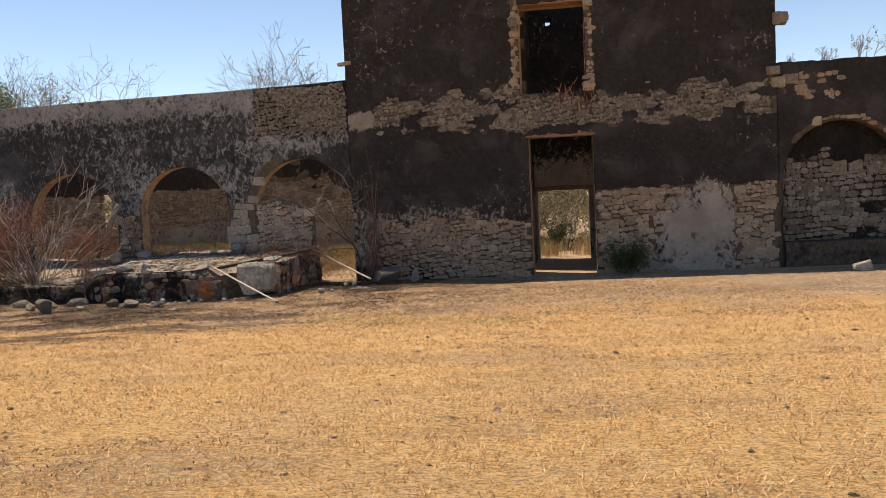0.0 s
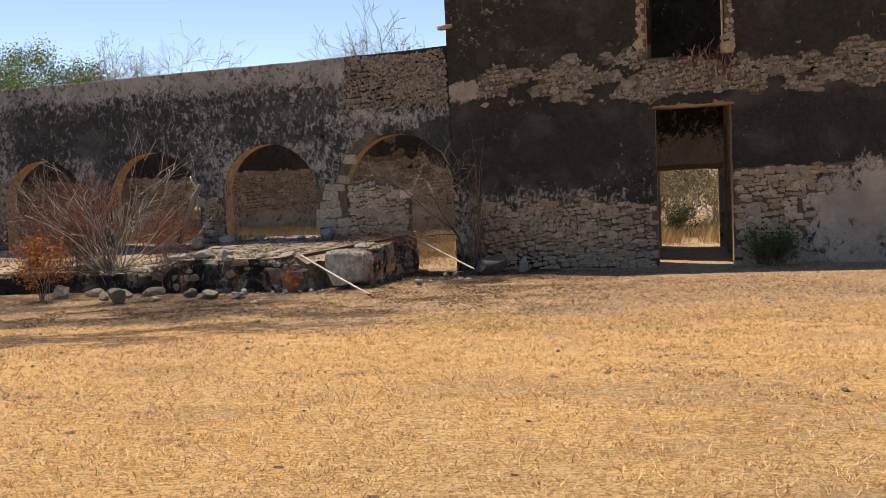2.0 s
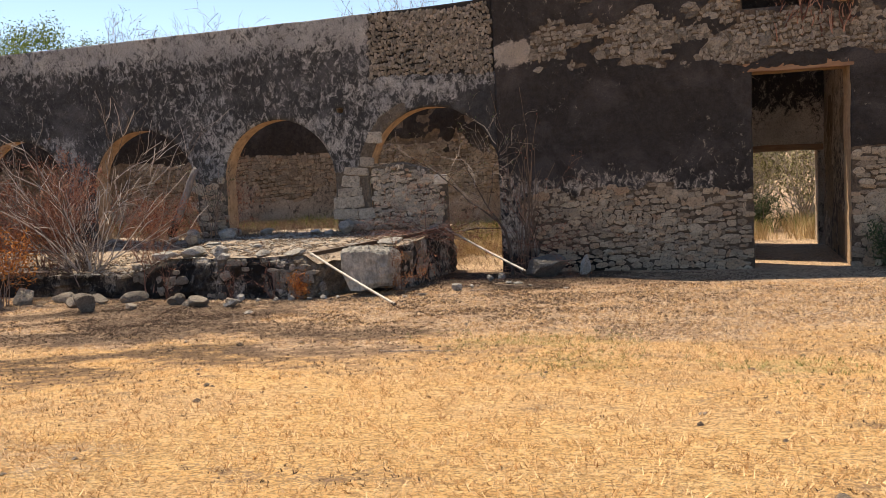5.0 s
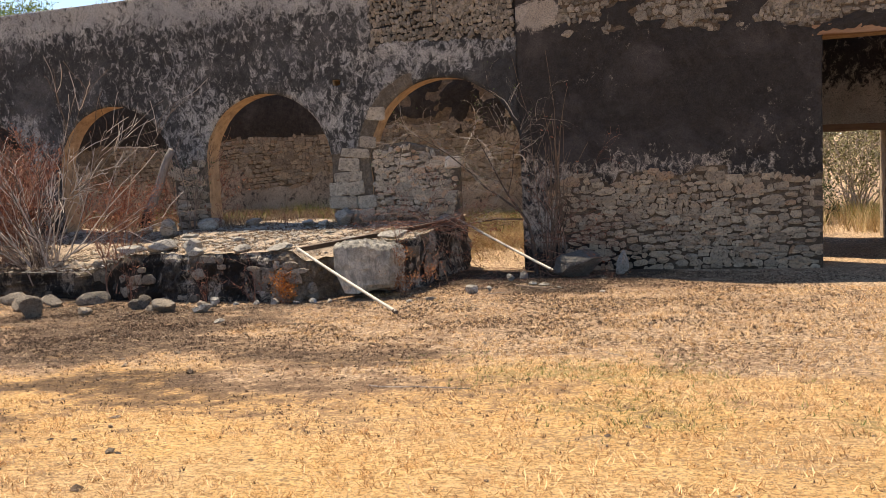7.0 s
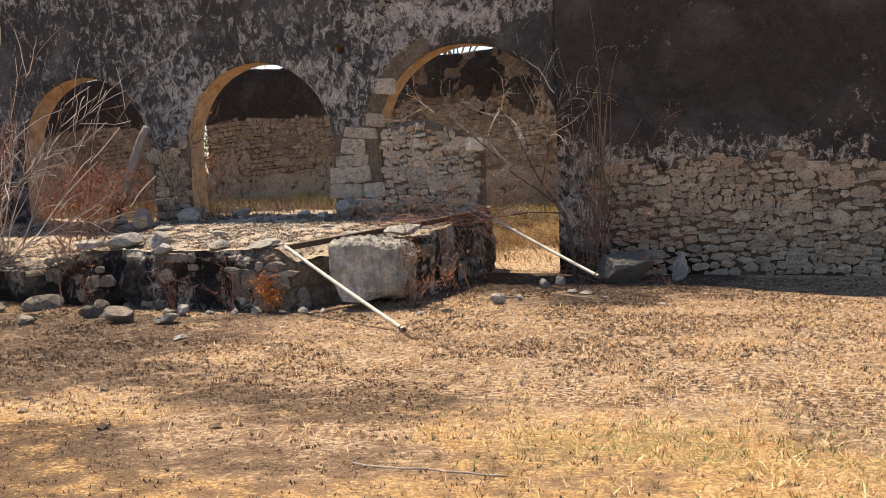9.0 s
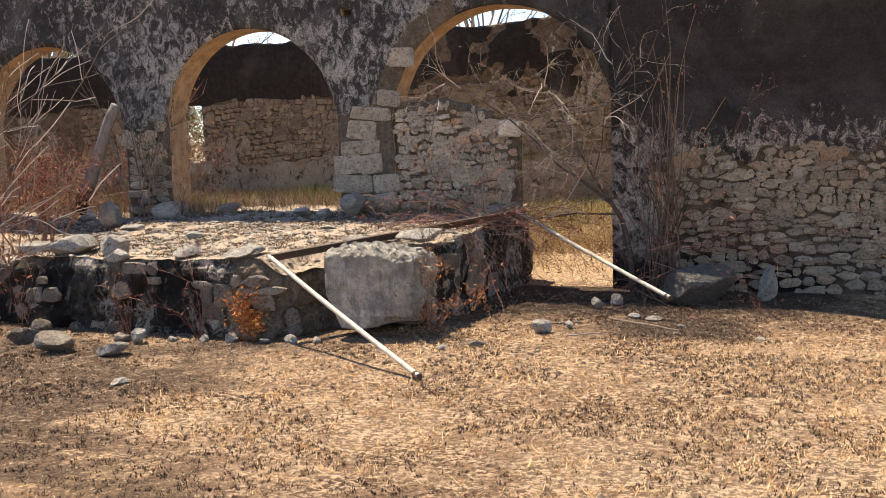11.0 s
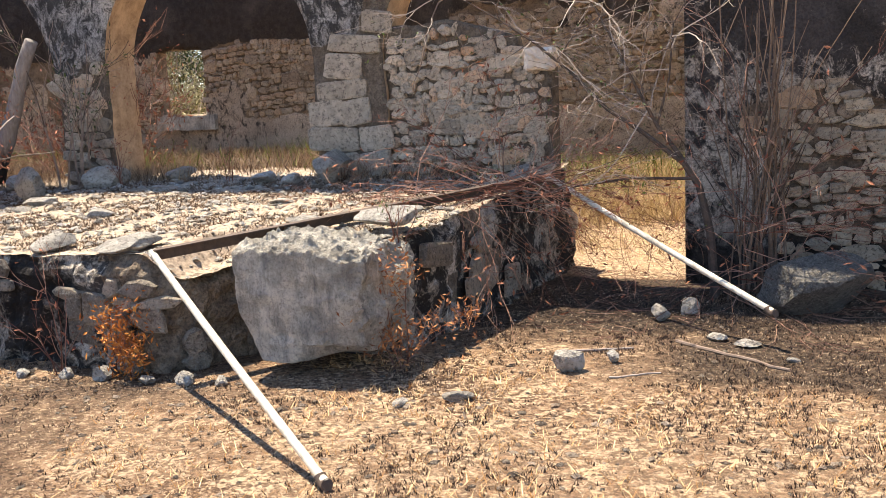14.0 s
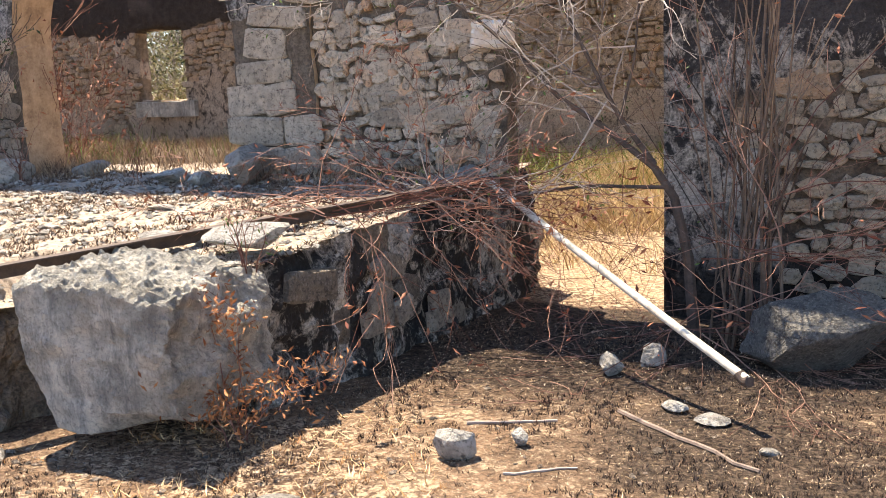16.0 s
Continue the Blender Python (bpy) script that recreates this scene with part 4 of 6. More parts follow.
LOOSE = [(-11.59, 20.02, 0.32, 0.26, 0.24), (-10.94, 20.0, 0.30, 0.18, 0.13), (-10.14, 19.1, 0.18, 0.14, 0.07), (-13.56, 19.6, 0.50, 0.36, 0.34), (-15.7, 20.7, 0.5, 0.4, 0.36),
         (-13.45, 20.9, 0.46, 0.30, 0.24), (-11.9, 20.2, 0.24, 0.2, 0.14), (-12.8, 19.85, 0.22, 0.2, 0.14), (-7.83, 20.92, 0.22, 0.14, 0.06), (-7.42, 21.62, 0.19, 0.16, 0.17),
         (-7.21, 21.85, 0.10, 0.09, 0.08), (-6.5, 22.42, 0.16, 0.14, 0.07), (-10.48, 20.74, 0.13, 0.11, 0.08), (-10.2, 20.78, 0.17, 0.15, 0.16), (-9.6, 20.8, 0.17, 0.14, 0.10),
         (-9.85, 20.78, 0.14, 0.12, 0.08), (-10.8, 20.68, 0.12, 0.11, 0.08), (-7.14, 23.0, 0.17, 0.14, 0.14), (-6.98, 23.25, 0.22, 0.17, 0.15), (-11.3, 20.6, 0.2, 0.18, 0.16),
         (-12.2, 20.35, 0.3, 0.2, 0.16), (-11.05, 20.5, 0.16, 0.15, 0.2), (-14.3, 20.2, 0.34, 0.26, 0.2), (-14.9, 20.9, 0.6, 0.4, 0.26), (-14.0, 20.6, 0.3, 0.24, 0.2), (-12.4, 20.7, 0.26, 0.2, 0.16),
         (-9.35, 20.85, 0.12, 0.1, 0.06), (-6.7, 22.55, 0.13, 0.12, 0.07), (-6.2, 22.15, 0.1, 0.08, 0.04), (-5.5, 21.6, 0.14, 0.1, 0.03), (-8.1, 20.75, 0.11, 0.09, 0.05)]
for k, (x, y, w, d, h) in enumerate(LOOSE):
    rock(x, y, (w, d, h), 40 + k, turn=k * 47 % 180, detail=3 if w > 0.25 else 2, mat=M_stone_d if x < -11.2 else M_rock, cuts=9 if w > 0.25 else 14)
rock(5.4, 22.4, (0.55, 0.4, 0.34), 90, label="pale limestone rock alone on the dry grass")
rock(-6.2, 23.45, (0.80, 0.46, 0.50), 91, turn=8, mat=M_dark_block, label="grey squarish boulder against the foot of wall", detail=4, sink=0.15)
rock(-5.45, 23.75, (0.26, 0.2, 0.44), 92, label="small upright pointed stone at the foot of wall", detail=3)
TOP_ROCKS = [(-13.75, 23.6, 0.42, 0.34, 0.36), (-13.1, 23.95, 0.62, 0.3, 0.26), (-12.9, 22.9, 0.34, 0.24, 0.12), (-11.1, 24.0, 0.42, 0.26, 0.16), (-10.75, 23.9, 0.24, 0.2, 0.12), (-9.5, 22.15, 0.36, 0.26, 0.09),
             (-12.8, 22.6, 0.22, 0.2, 0.08), (-11.6, 22.3, 0.26, 0.22, 0.08), (-12.4, 24.3, 0.4, 0.26, 0.12), (-10.4, 24.1, 0.62, 0.4, 0.36), (-11.75, 21.1, 0.5, 0.34, 0.26), (-11.6, 21.0, 0.26, 0.22, 0.2),
             (-10.25, 21.15, 0.5, 0.34, 0.14), (-12.3, 21.25, 0.56, 0.4, 0.2), (-10.9, 21.15, 0.34, 0.24, 0.12), (-14.6, 24.2, 0.3, 0.26, 0.2), (-8.55, 24.1, 0.4, 0.34, 0.2), (-10.2, 22.9, 0.2, 0.16, 0.06), (-13.2, 21.7, 0.5, 0.36, 0.24)]
for k, (x, y, w, d, h) in enumerate(TOP_ROCKS):
    rock(x, y, (w, d, h), 140 + k, z=float(terrace_z(x, y)), turn=k * 31 % 180, label="weathered limestone rock lying on the ruined platform", group="rocks on the platform", detail=3)


def boulder():
    """A big dressed block leaning at the corner of the platform, wider above than below."""
    bm = bmesh.new()
    bmesh.ops.create_cube(bm, size=1.0)
    bmesh.ops.subdivide_edges(bm, edges=bm.edges[:], cuts=44, use_grid_fill=True)
    for v in bm.verts:
        p = v.co.copy()
        r = Vector((max(-0.465, min(0.465, p.x)), max(-0.46, min(0.46, p.y)), max(-0.46, min(0.46, p.z))))
        d = p - r
        p = r + (d.normalized() * 0.035 if d.length > 1e-6 else d)
        low = max(0.0, -0.05 - p.z)
        p.x *= 1.0 - 0.42 * low - 0.10 * max(0.0, p.z - 0.1)
        p.x += 0.10 * low - 0.04 * p.z
        p.z -= (0.17 * max(0.0, p.x + 0.05)) * max(0.0, min(1.0, (p.z + 0.2) * 1.6))
        if p.z < -0.30 and p.y < -0.1:
            p.y += (-0.30 - p.z) * 0.9 * float(smooth(-0.2, 0.25, p.x))
            p.z += 0.09 * float(smooth(-0.1, 0.35, p.x))
        top = max(0.0, min(1.0, (p.z - 0.28) * 8))
        rag = noise.fractal(Vector((p.x * 5, p.y * 5, 2.0)), 0.8, 2.1, 5)
        sharp = abs(noise.fractal(Vector((p.x * 11, p.y * 9, 5.0)), 0.7, 2.2, 4))
        p.z += top * (0.05 * rag + 0.07 * sharp - 0.05 * max(0.0, p.y + 0.1))
        p += Vector((0, -1, 0)) * (0.045 * noise.fractal(p * 3.2, 0.8, 2.1, 6) if p.y < -0.4 else 0.0)
        p += Vector((1, 0, 0)) * (0.09 * noise.fractal(p * 3.6, 0.8, 2.1, 6) if p.x > 0.3 else 0.0)
        v.co = Vector((p.x * 0.88, p.y * 0.74, p.z * 0.71))
    me = bpy.data.meshes.new("boulder")
    bm.to_mesh(me)
    bm.free()
    me.materials.append(M_boulder)
    ob = new("boulder", me)
    ob.matrix_world = pose(-8.93, 21.44, -0.88, 2, 1, 5)
    return tagged(ob, "large grey dressed limestone block leaning at the platform corner", "boulder")


boulder()
slab = rock(-8.72, 21.98, (0.46, 0.34, 0.14), 95, z=-0.53, turn=20, name="stone_slab", label="flat pale stone slab on the platform edge", group="", detail=3, sink=0.0)


def pebbles(name, label, seed, count, area, height, size, mat):
    rng = random.Random(seed)
    v0 = [Vector(q) for q in ((1, 0, 0), (-1, 0, 0), (0, 1, 0), (0, -1, 0), (0, 0, 1), (0, 0, -0.5), (0.6, 0.6, 0.5), (-0.6, 0.5, 0.55))]
    f0 = [(0, 6, 4), (6, 2, 4), (0, 2, 6), (2, 7, 4), (7, 1, 4), (2, 1, 7), (1, 3, 4), (3, 0, 4), (0, 5, 2), (2, 5, 1), (1, 5, 3), (3, 5, 0)]
    V, F = [], []
    for _ in range(count):
        x, y = area(rng)
        s = size[0] * (size[1] / size[0]) ** (rng.random() ** 2.2)
        m = Matrix.Translation((x, y, height(x, y) + s * 0.15)) @ Matrix.Rotation(rng.uniform(0, 6.3), 4, "Z") @ Matrix.Diagonal((s * rng.uniform(0.8, 1.5), s * rng.uniform(0.6, 1.1), s * rng.uniform(0.3, 0.7), 1))
        b = len(V)
        V += [m @ (q * rng.uniform(0.8, 1.15)) for q in v0]
        F += [tuple(b + i for i in q) for q in f0]
    return tagged(new(name, mesh_of(name, V, F, (mat,))), label, "rubble", kind="stuff")


M_chips = stone_material("limestone_chips", (0.30, 0.26, 0.21), (0.52, 0.46, 0.38), (0.62, 0.57, 0.50), (0.12, 0.10, 0.085), joined=True)
M_clods = stone_material("charred_clods", (0.08, 0.06, 0.045), (0.22, 0.15, 0.10), (0.40, 0.31, 0.23), (0.10, 0.08, 0.06), joined=True)
pebbles("stone_chips", "small pale stones and chips littering the platform", 5, 5200, lambda r: (r.uniform(-15, -8.45), 21.05 + 3.5 * r.random()), lambda x, y: float(terrace_z(x, y)) if (y > 21.75 or x < -9.7) else -3.0, (0.010, 0.045), M_chips)
pebbles("ground_chips", "small stones and charred clods along the platform foot", 6, 2600, lambda r: (r.uniform(-16, -5), 21.0 - abs(r.gauss(0, 1.0)) + (2.2 * r.random() if r.random() < 0.3 else 0)), gz, (0.008, 0.03), M_clods)


pebbles("dark_clods", "small dark clods and dung scattered on the dry grass", 7, 240, lambda r: (r.uniform(-12, 6), r.uniform(4, 20)), gz, (0.015, 0.06), M_clods)


# ---- lintels, sills ----
def beam(name, x0, x1, y0, y1, z0, z1, label, mat, bow=0.015):
    bm = bmesh.new()
    bmesh.ops.create_cube(bm, size=1.0)
    bmesh.ops.subdivide_edges(bm, edges=bm.edges[:], cuts=7, use_grid_fill=True)
    for v in bm.verts:
        p = Vector(((x0 + x1) / 2 + v.co.x * (x1 - x0), (y0 + y1) / 2 + v.co.y * (y1 - y0), (z0 + z1) / 2 + v.co.z * (z1 - z0)))
        v.co = p + Vector((0, 0.6, 1)) * bow * noise.noise(p * 4) + Vector((0, 0, 1)) * bow * noise.noise(p * 1.3)
    me = bpy.data.meshes.new(name)
    bm.to_mesh(me)
    bm.free()
    me.materials.append(mat)
    return tagged(new(name, me), label, "lintel")


beam("wooden_lintel", -2.5, -0.52, FRONT - 0.055, FRONT + 0.30, 2.29, 2.44, "old reddish-brown wooden lintel over the doorway", M_wood)
beam("wooden_lintel", -2.60, -0.66, 28.84, 29.2, 0.78, 0.92, "weathered wooden lintel over the inner doorway", M_wood)
beam("window_lintel", -2.6, -0.7, FRONT - 0.04, FRONT + 0.5, 5.74, 5.90, "dark wooden lintel over the upper window", M_wood)
beam("window_sill", -17.95, -16.62, 30.47, 30.75, -0.16, 0.10, "grey stone sill block under the slit window", M_boulder, 0.02)

def squared_stone(name, size, seed, mat):
    """A roughly squared stone with worn edges and a pitted skin."""
    bm = bmesh.new()
    bmesh.ops.create_cube(bm, size=1.0)
    bmesh.ops.subdivide_edges(bm, edges=bm.edges[:], cuts=6, use_grid_fill=True)
    for v in bm.verts:
        p = v.co
        q = Vector([max(-0.38, min(0.38, c)) for c in p])
        d = p - q
        p = q + (d.normalized() * 0.12 if d.length > 1e-6 else d)
        p += p.normalized() * 0.14 * noise.fractal(p * 2.2 + Vector((seed, 0, 0)), 0.9, 2.0, 3)
        v.co = Vector((p.x * size[0], p.y * size[1], p.z * size[2]))
    me = bpy.data.meshes.new(name)
    bm.to_mesh(me)
    bm.free()
    me.materials.append(mat)
    return me


# corner stones that stick out of the broken tower edge
for k, (x, z, w, h) in enumerate([(4.08, 4.95, 0.34, 0.30), (3.85, 3.65, 0.30, 0.22), (3.95, 3.35, 0.26, 0.26), (-7.22, 4.55, 0.16, 0.1)]):
    me = squared_stone("corner_stone", (w, 0.42, h), 220 + k, M_stone_d if k == 0 else M_stone)
    ob = tagged(new("corner_stone", me), "pale stone sticking out of the broken wall edge", "stone", "corner stones")
    ob.matrix_world = pose(x, FRONT + 0.02, z, 0, 0, k * 20)
for k, (x, z, w, h) in enumerate([(-0.72, 3.55, 0.3, 0.24), (-2.62, 5.3, 0.22, 0.24), (-2.6, 5.0, 0.26, 0.16), (-0.68, 5.68, 0.24, 0.18)]):
    me = squared_stone("jamb_stone", (w, 0.3, h), 240 + k, M_stone)
    ob = tagged(new("jamb_stone", me), "pale bare stone beside the upper window", "stone", "jamb stones")
    ob.matrix_world = pose(x, FRONT - 0.06, z)
M_cap = plain_material("white_limestone", (0.46, 0.37, 0.28), (0.72, 0.62, 0.50), 9)
me = squared_stone("capstone", (0.26, 0.34, 0.20), 250, M_cap)
ob = tagged(new("capstone", me), "white sunlit stone on the broken end of the blocking wall", "stone")
ob.matrix_world = pose(-8.48, FRONT + 0.14, 0.575, 0, 0, 10)


# ---- plants ----
def plant(name, label, category, place, paths, mat, tips=None, leaves=None, seed=0, sides=4, wood="branch_tangle", leaf_label="", group=""):
    ob = thing(name, label, category, group, place)
    o = Vector(place)
    for bunch in (paths if isinstance(paths[0][0], list) else [paths]):
        v, f = sweep(bunch, sides)
        part(wood, mesh_of(wood, [p - o for p in v], f, (mat,)), ob)
    if leaves:
        count, size, scatter, lm = leaves
        lv, lf = leaf_cloud(random.Random(seed), tips, count, size, scatter)
        part("foliage", mesh_of("foliage", [p - o for p in lv], lf, (lm,)), ob, leaf_label)
    return ob


def stem_clump():
    rng = random.Random(11)
    stems, twigs, tips = [], [], []
    cx, cy = -6.55, 23.72
    g = gz(cx, cy)
    for k in range(19):
        s = Vector((cx + rng.gauss(0, 0.13), cy + rng.uniform(-0.12, 0.10), g - 0.05))
        way = Vector((rng.gauss(0.0, 0.13), rng.gauss(-0.03, 0.05), 1.0))
        stems.append(grow(rng, s, way, rng.uniform(1.5, 2.9), rng.uniform(0.007, 0.015), 1, 0.45, 0.026, 3, 0.0, 8, tips, 0.34, 0.003))
    for k in range(34):
        s = Vector((cx + rng.gauss(0, 0.14), cy - 0.05 - 0.1 * rng.random(), g + rng.random() ** 1.6 * 1.1))
        way = Vector((rng.uniform(-1.0, 1.6), rng.uniform(-0.6, 0.0), rng.uniform(-0.35, 0.7)))
        twigs += grow(rng, s, way, rng.uniform(0.5, 1.3), 0.005, 2, 0.7, 0.15, 3, -0.03, 6, tips, 0.55)
    lim = lambda p: Vector((p.x, min(p.y, FRONT - 0.08), max(p.z, gz(p.x, p.y) + 0.01)))
    twigs = [[(lim(p), r) for p, r in path] for path in twigs]
    ob = plant("stem_shrub", "clump of straight leafless stems at the foot of wall", "shrub", (cx, cy, g), stems, M_stem, tips, (300, 0.03, 0.03, M_leaf_r), 3, 5, "stem")
    v, f = sweep(twigs, 3)
    part("twig_tangle", mesh_of("twig_tangle", [p - Vector((cx, cy, g)) for p in v], f, (M_twig_r,)), ob, "reddish bare side twigs")
    return ob


M_stem = plain_material("brown_stem", (0.06, 0.04, 0.028), (0.21, 0.145, 0.10), 10, 0.9, 0.5, rand=0.5)


def leaning_tree():
    rng = random.Random(23)
    base = Vector((-6.88, 23.85, gz(-6.88, 23.85)))
    tips = []
    trunk = [(base + Vector((0, 0, -0.05)), 0.045), (Vector((-6.92, 23.85, -0.85)), 0.040), (Vector((-7.0, 23.83, -0.48)), 0.034), (Vector((-7.11, 23.8, -0.30)), 0.030)]
    limb = [(Vector((-7.11, 23.8, -0.30)), 0.026), (Vector((-7.42, 23.78, -0.05)), 0.022), (Vector((-7.69, 23.75, 0.14)), 0.019), (Vector((-7.95, 23.72, 0.42)), 0.015), (Vector((-8.25, 23.7, 0.68)), 0.012), (Vector((-8.5, 23.66, 0.86)), 0.009), (Vector((-8.8, 23.6, 1.05)), 0.005), (Vector((-9.15, 23.55, 1.16)), 0.002)]
    limb2 = [(Vector((-7.11, 23.8, -0.28)), 0.024), (Vector((-7.3, 23.74, 0.0)), 0.019), (Vector((-7.46, 23.7, 0.32)), 0.015), (Vector((-7.6, 23.68, 0.62)), 0.012), (Vector((-7.74, 23.66, 0.9)), 0.009), (Vector((-7.95, 23.6, 1.2)), 0.004)]
    limb3 = [(Vector((-7.0, 23.82, -0.42)), 0.016), (Vector((-7.5, 23.7, -0.40)), 0.013), (Vector((-8.05, 23.6, -0.47)), 0.010), (Vector((-8.5, 23.5, -0.62)), 0.005)]
    limb4 = [(Vector((-7.3, 23.74, 0.0)), 0.012), (Vector((-7.2, 23.7, 0.35)), 0.009), (Vector((-7.16, 23.68, 0.75)), 0.007), (Vector((-6.98, 23.66, 1.05)), 0.004), (Vector((-7.1, 23.6, 1.3)), 0.002)]
    trunk, limb, limb2, limb3, limb4 = [[(p, r * 0.82) for p, r in b] for b in (trunk, limb, limb2, limb3, limb4)]
    paths = [trunk, limb, limb2, limb3, limb4]
    for src, n in ((limb, 15), (limb2, 16), (limb3, 11), (limb4, 11)):
        for k in range(n):
            i = rng.randint(1, len(src) - 2)
            q = src[i][0].lerp(src[i + 1][0], rng.random())
            way = Vector((rng.gauss(-0.05, 0.8), rng.gauss(-0.15, 0.35), rng.gauss(0.35, 0.55)))
            paths += grow(rng, q, way, rng.uniform(0.4, 1.1), 0.0065, 2, 0.8, 0.2, 3, 0.0, 7, tips, 0.6)
    ob = plant("leaning_tree", "leafless young tree leaning across the arched passage", "tree", base, paths[:5], M_limb, tips, (420, 0.02, 0.04, M_leaf_g), 4, 7, "trunk")
    v, f = sweep(paths[5:], 4)
    part("twig_tangle", mesh_of("twig_tangle", [p - base for p in v], f, (M_twig_b2,)), ob, "weathered bare twigs")
    return ob


def brush_pile():
    rng = random.Random(31)
    base = Vector((-8.75, 23.55, float(terrace_z(-8.75, 23.55))))
    paths, tips = [], []
    for k in range(50):
        s = base + Vector((rng.gauss(0.02, 0.30), rng.gauss(-0.30, 0.62), rng.uniform(0.0, 0.08)))
        if k % 3 == 0:
            way = Vector((rng.uniform(-1.0, 0.2), rng.uniform(-0.7, 0.2), rng.uniform(0.1, 0.5)))
            paths += grow(rng, s, way, rng.uniform(0.6, 1.2), 0.005, 2, 0.6, 0.12, 3, -0.05, 7, tips, 0.55)
        else:
            way = Vector((rng.uniform(0.4, 1.4), rng.uniform(-0.7, 0.5), rng.uniform(-0.25, 0.25)))
            paths += grow(rng, s, way, rng.uniform(0.7, 1.7), 0.0045, 2, 0.8, 0.15, 3, -0.022, 7, tips, 0.6, 0.0016)
    lim = lambda p: Vector((p.x, p.y, max(p.z, gz(p.x, p.y) + 0.02)))
    paths = [[(lim(p), r) for p, r in path] for path in paths]
    return plant("fallen_brush", "tangle of fallen reddish twigs hanging over the platform edge", "brush", base, paths, M_twig_r, tips, (700, 0.028, 0.03, M_leaf_r), 5, 3)


def dry_shrub(place, height, width, seed, stems, mat, label, leaves=None, name="dry_shrub", twist=0.10, forks=4, depth=3, thin=0.003, radius=0.014):
    rng = random.Random(seed)
    paths, tips = [], []
    b = Vector(place)
    for k in range(stems):
        a = rng.uniform(0, 6.28)
        out = rng.uniform(0.1, 1.0) * width / height
        s = b + Vector((rng.gauss(0, 0.12), rng.gauss(0, 0.12), -0.04))
        paths.append(grow(rng, s, Vector((math.cos(a) * out, math.sin(a) * out * 0.8, 1.0)), height * rng.uniform(0.5, 0.85), radius, depth, 0.55, twist, forks, 0.01, 6, tips, 0.5, thin))
    return plant(name, label, "shrub", b, paths, mat, tips, leaves, seed + 1, 3, "stem")


def fan_shrub(place, height, seed):
    """A bare shrub whose long stems fan out and arch from one foot."""
    rng = random.Random(seed)
    paths, tips, b = [], [], Vector(place)
    for k in range(19):
        a = radians(-66 + 132 * (k + rng.uniform(-0.8, 0.8)) / 18)
        way = Vector((math.sin(a), rng.uniform(-0.45, 0.35), math.cos(a) * 1.05 + 0.15))
        s = b + Vector((rng.gauss(0, 0.10), rng.gauss(0, 0.10), -0.04))
        paths.append(grow(rng, s, way, height * rng.uniform(0.45, 0.9), rng.uniform(0.013, 0.022), 2, 0.5, 0.11, 4, 0.0, 7, tips, 0.52, 0.0055))
    return plant("dry_shrub", "large bare grey thorny shrub among burnt rubble", "shrub", b, paths, M_twig_g, None, None, seed, 4, "stem")


M_twig_g = plain_material("ashy_twig", (0.13, 0.10, 0.08), (0.54, 0.46, 0.39), 5, 0.9, 0.4, rand=0.9)


def sprig(x, y, z, height, seed, label, mat, leaves, name="dead_sprig"):
    rng = random.Random(seed)
    paths, tips = [], []
    for k in range(5):
        paths += grow(rng, Vector((x + rng.gauss(0, 0.04), y + rng.gauss(0, 0.03), z - 0.02)), Vector((rng.gauss(0, 0.3), rng.gauss(-0.15, 0.2), 1)), height * rng.uniform(0.6, 1.0), 0.005, 2, 0.6, 0.12, 3, 0.0, 5, tips, 0.5)
    return plant(name, label, "dead plant", (x, y, z), paths, mat, tips, leaves, seed, 3, "stem_tangle", "", "dead sprigs")


stem_clump()
leaning_tree()
brush_pile()
BIG = (-15.0, 21.75, gz(-15, 21.75) + 0.25)
fan_shrub(BIG, 2.9, 61)
dry_shrub((-15.1, 21.7, BIG[2]), 0.9, 0.6, 161, 14, M_twig_d, "dark charred undergrowth at the foot of the shrub", thin=0.006, depth=2)
dry_shrub((-16.4, 22.2, gz(-16.4, 22.2) + 0.2), 2.2, 1.7, 62, 20, M_twig_r, "reddish leafless shrub before the arcade", (5200, 0.035, 0.10, M_leaf_r), thin=0.005)
dry_shrub((-14.3, 22.9, float(terrace_z(-14.3, 22.9))), 1.2, 1.1, 162, 14, M_twig_r, "low reddish dry brush on the platform", (2600, 0.03, 0.08, M_leaf_r), depth=2)
dry_shrub((-17.8, 22.6, gz(-17.8, 22.6) + 0.2), 2.1, 1.5, 163, 16, M_twig_b, "bare brown shrub before the arcade", (1500, 0.035, 0.10, M_leaf_r), thin=0.005)
dry_shrub((-14.6, 25.6, gz(-14.6, 25.6)), 2.2, 1.6, 63, 14, M_twig_r, "rusty brown dry shrub inside the gallery", (1500, 0.035, 0.12, M_leaf_r))
dry_shrub((-17.6, 25.4, gz(-17.6, 25.4)), 2.2, 1.5, 64, 12, M_twig_r, "rusty brown dry shrub inside the gallery", (1300, 0.035, 0.12, M_leaf_r))
dry_shrub((-15.9, 20.3, gz(-15.9, 20.3)), 1.55, 0.75, 65, 9, M_twig_d, "shrub with bright scorched orange leaves", (1900, 0.045, 0.09, M_leaf_o), depth=2)
dry_shrub((-13.4, 21.2, gz(-13.4, 21.2) + 0.15), 0.9, 0.5, 66, 8, M_twig_r, "small leafless shrub at the platform foot", depth=2)
dry_shrub((-13.6, 24.05, float(terrace_z(-13.6, 24.05))), 1.9, 0.35, 67, 6, M_twig_d, "thin dark shrub climbing the arcade pier", (220, 0.03, 0.05, M_leaf_dk), depth=2)
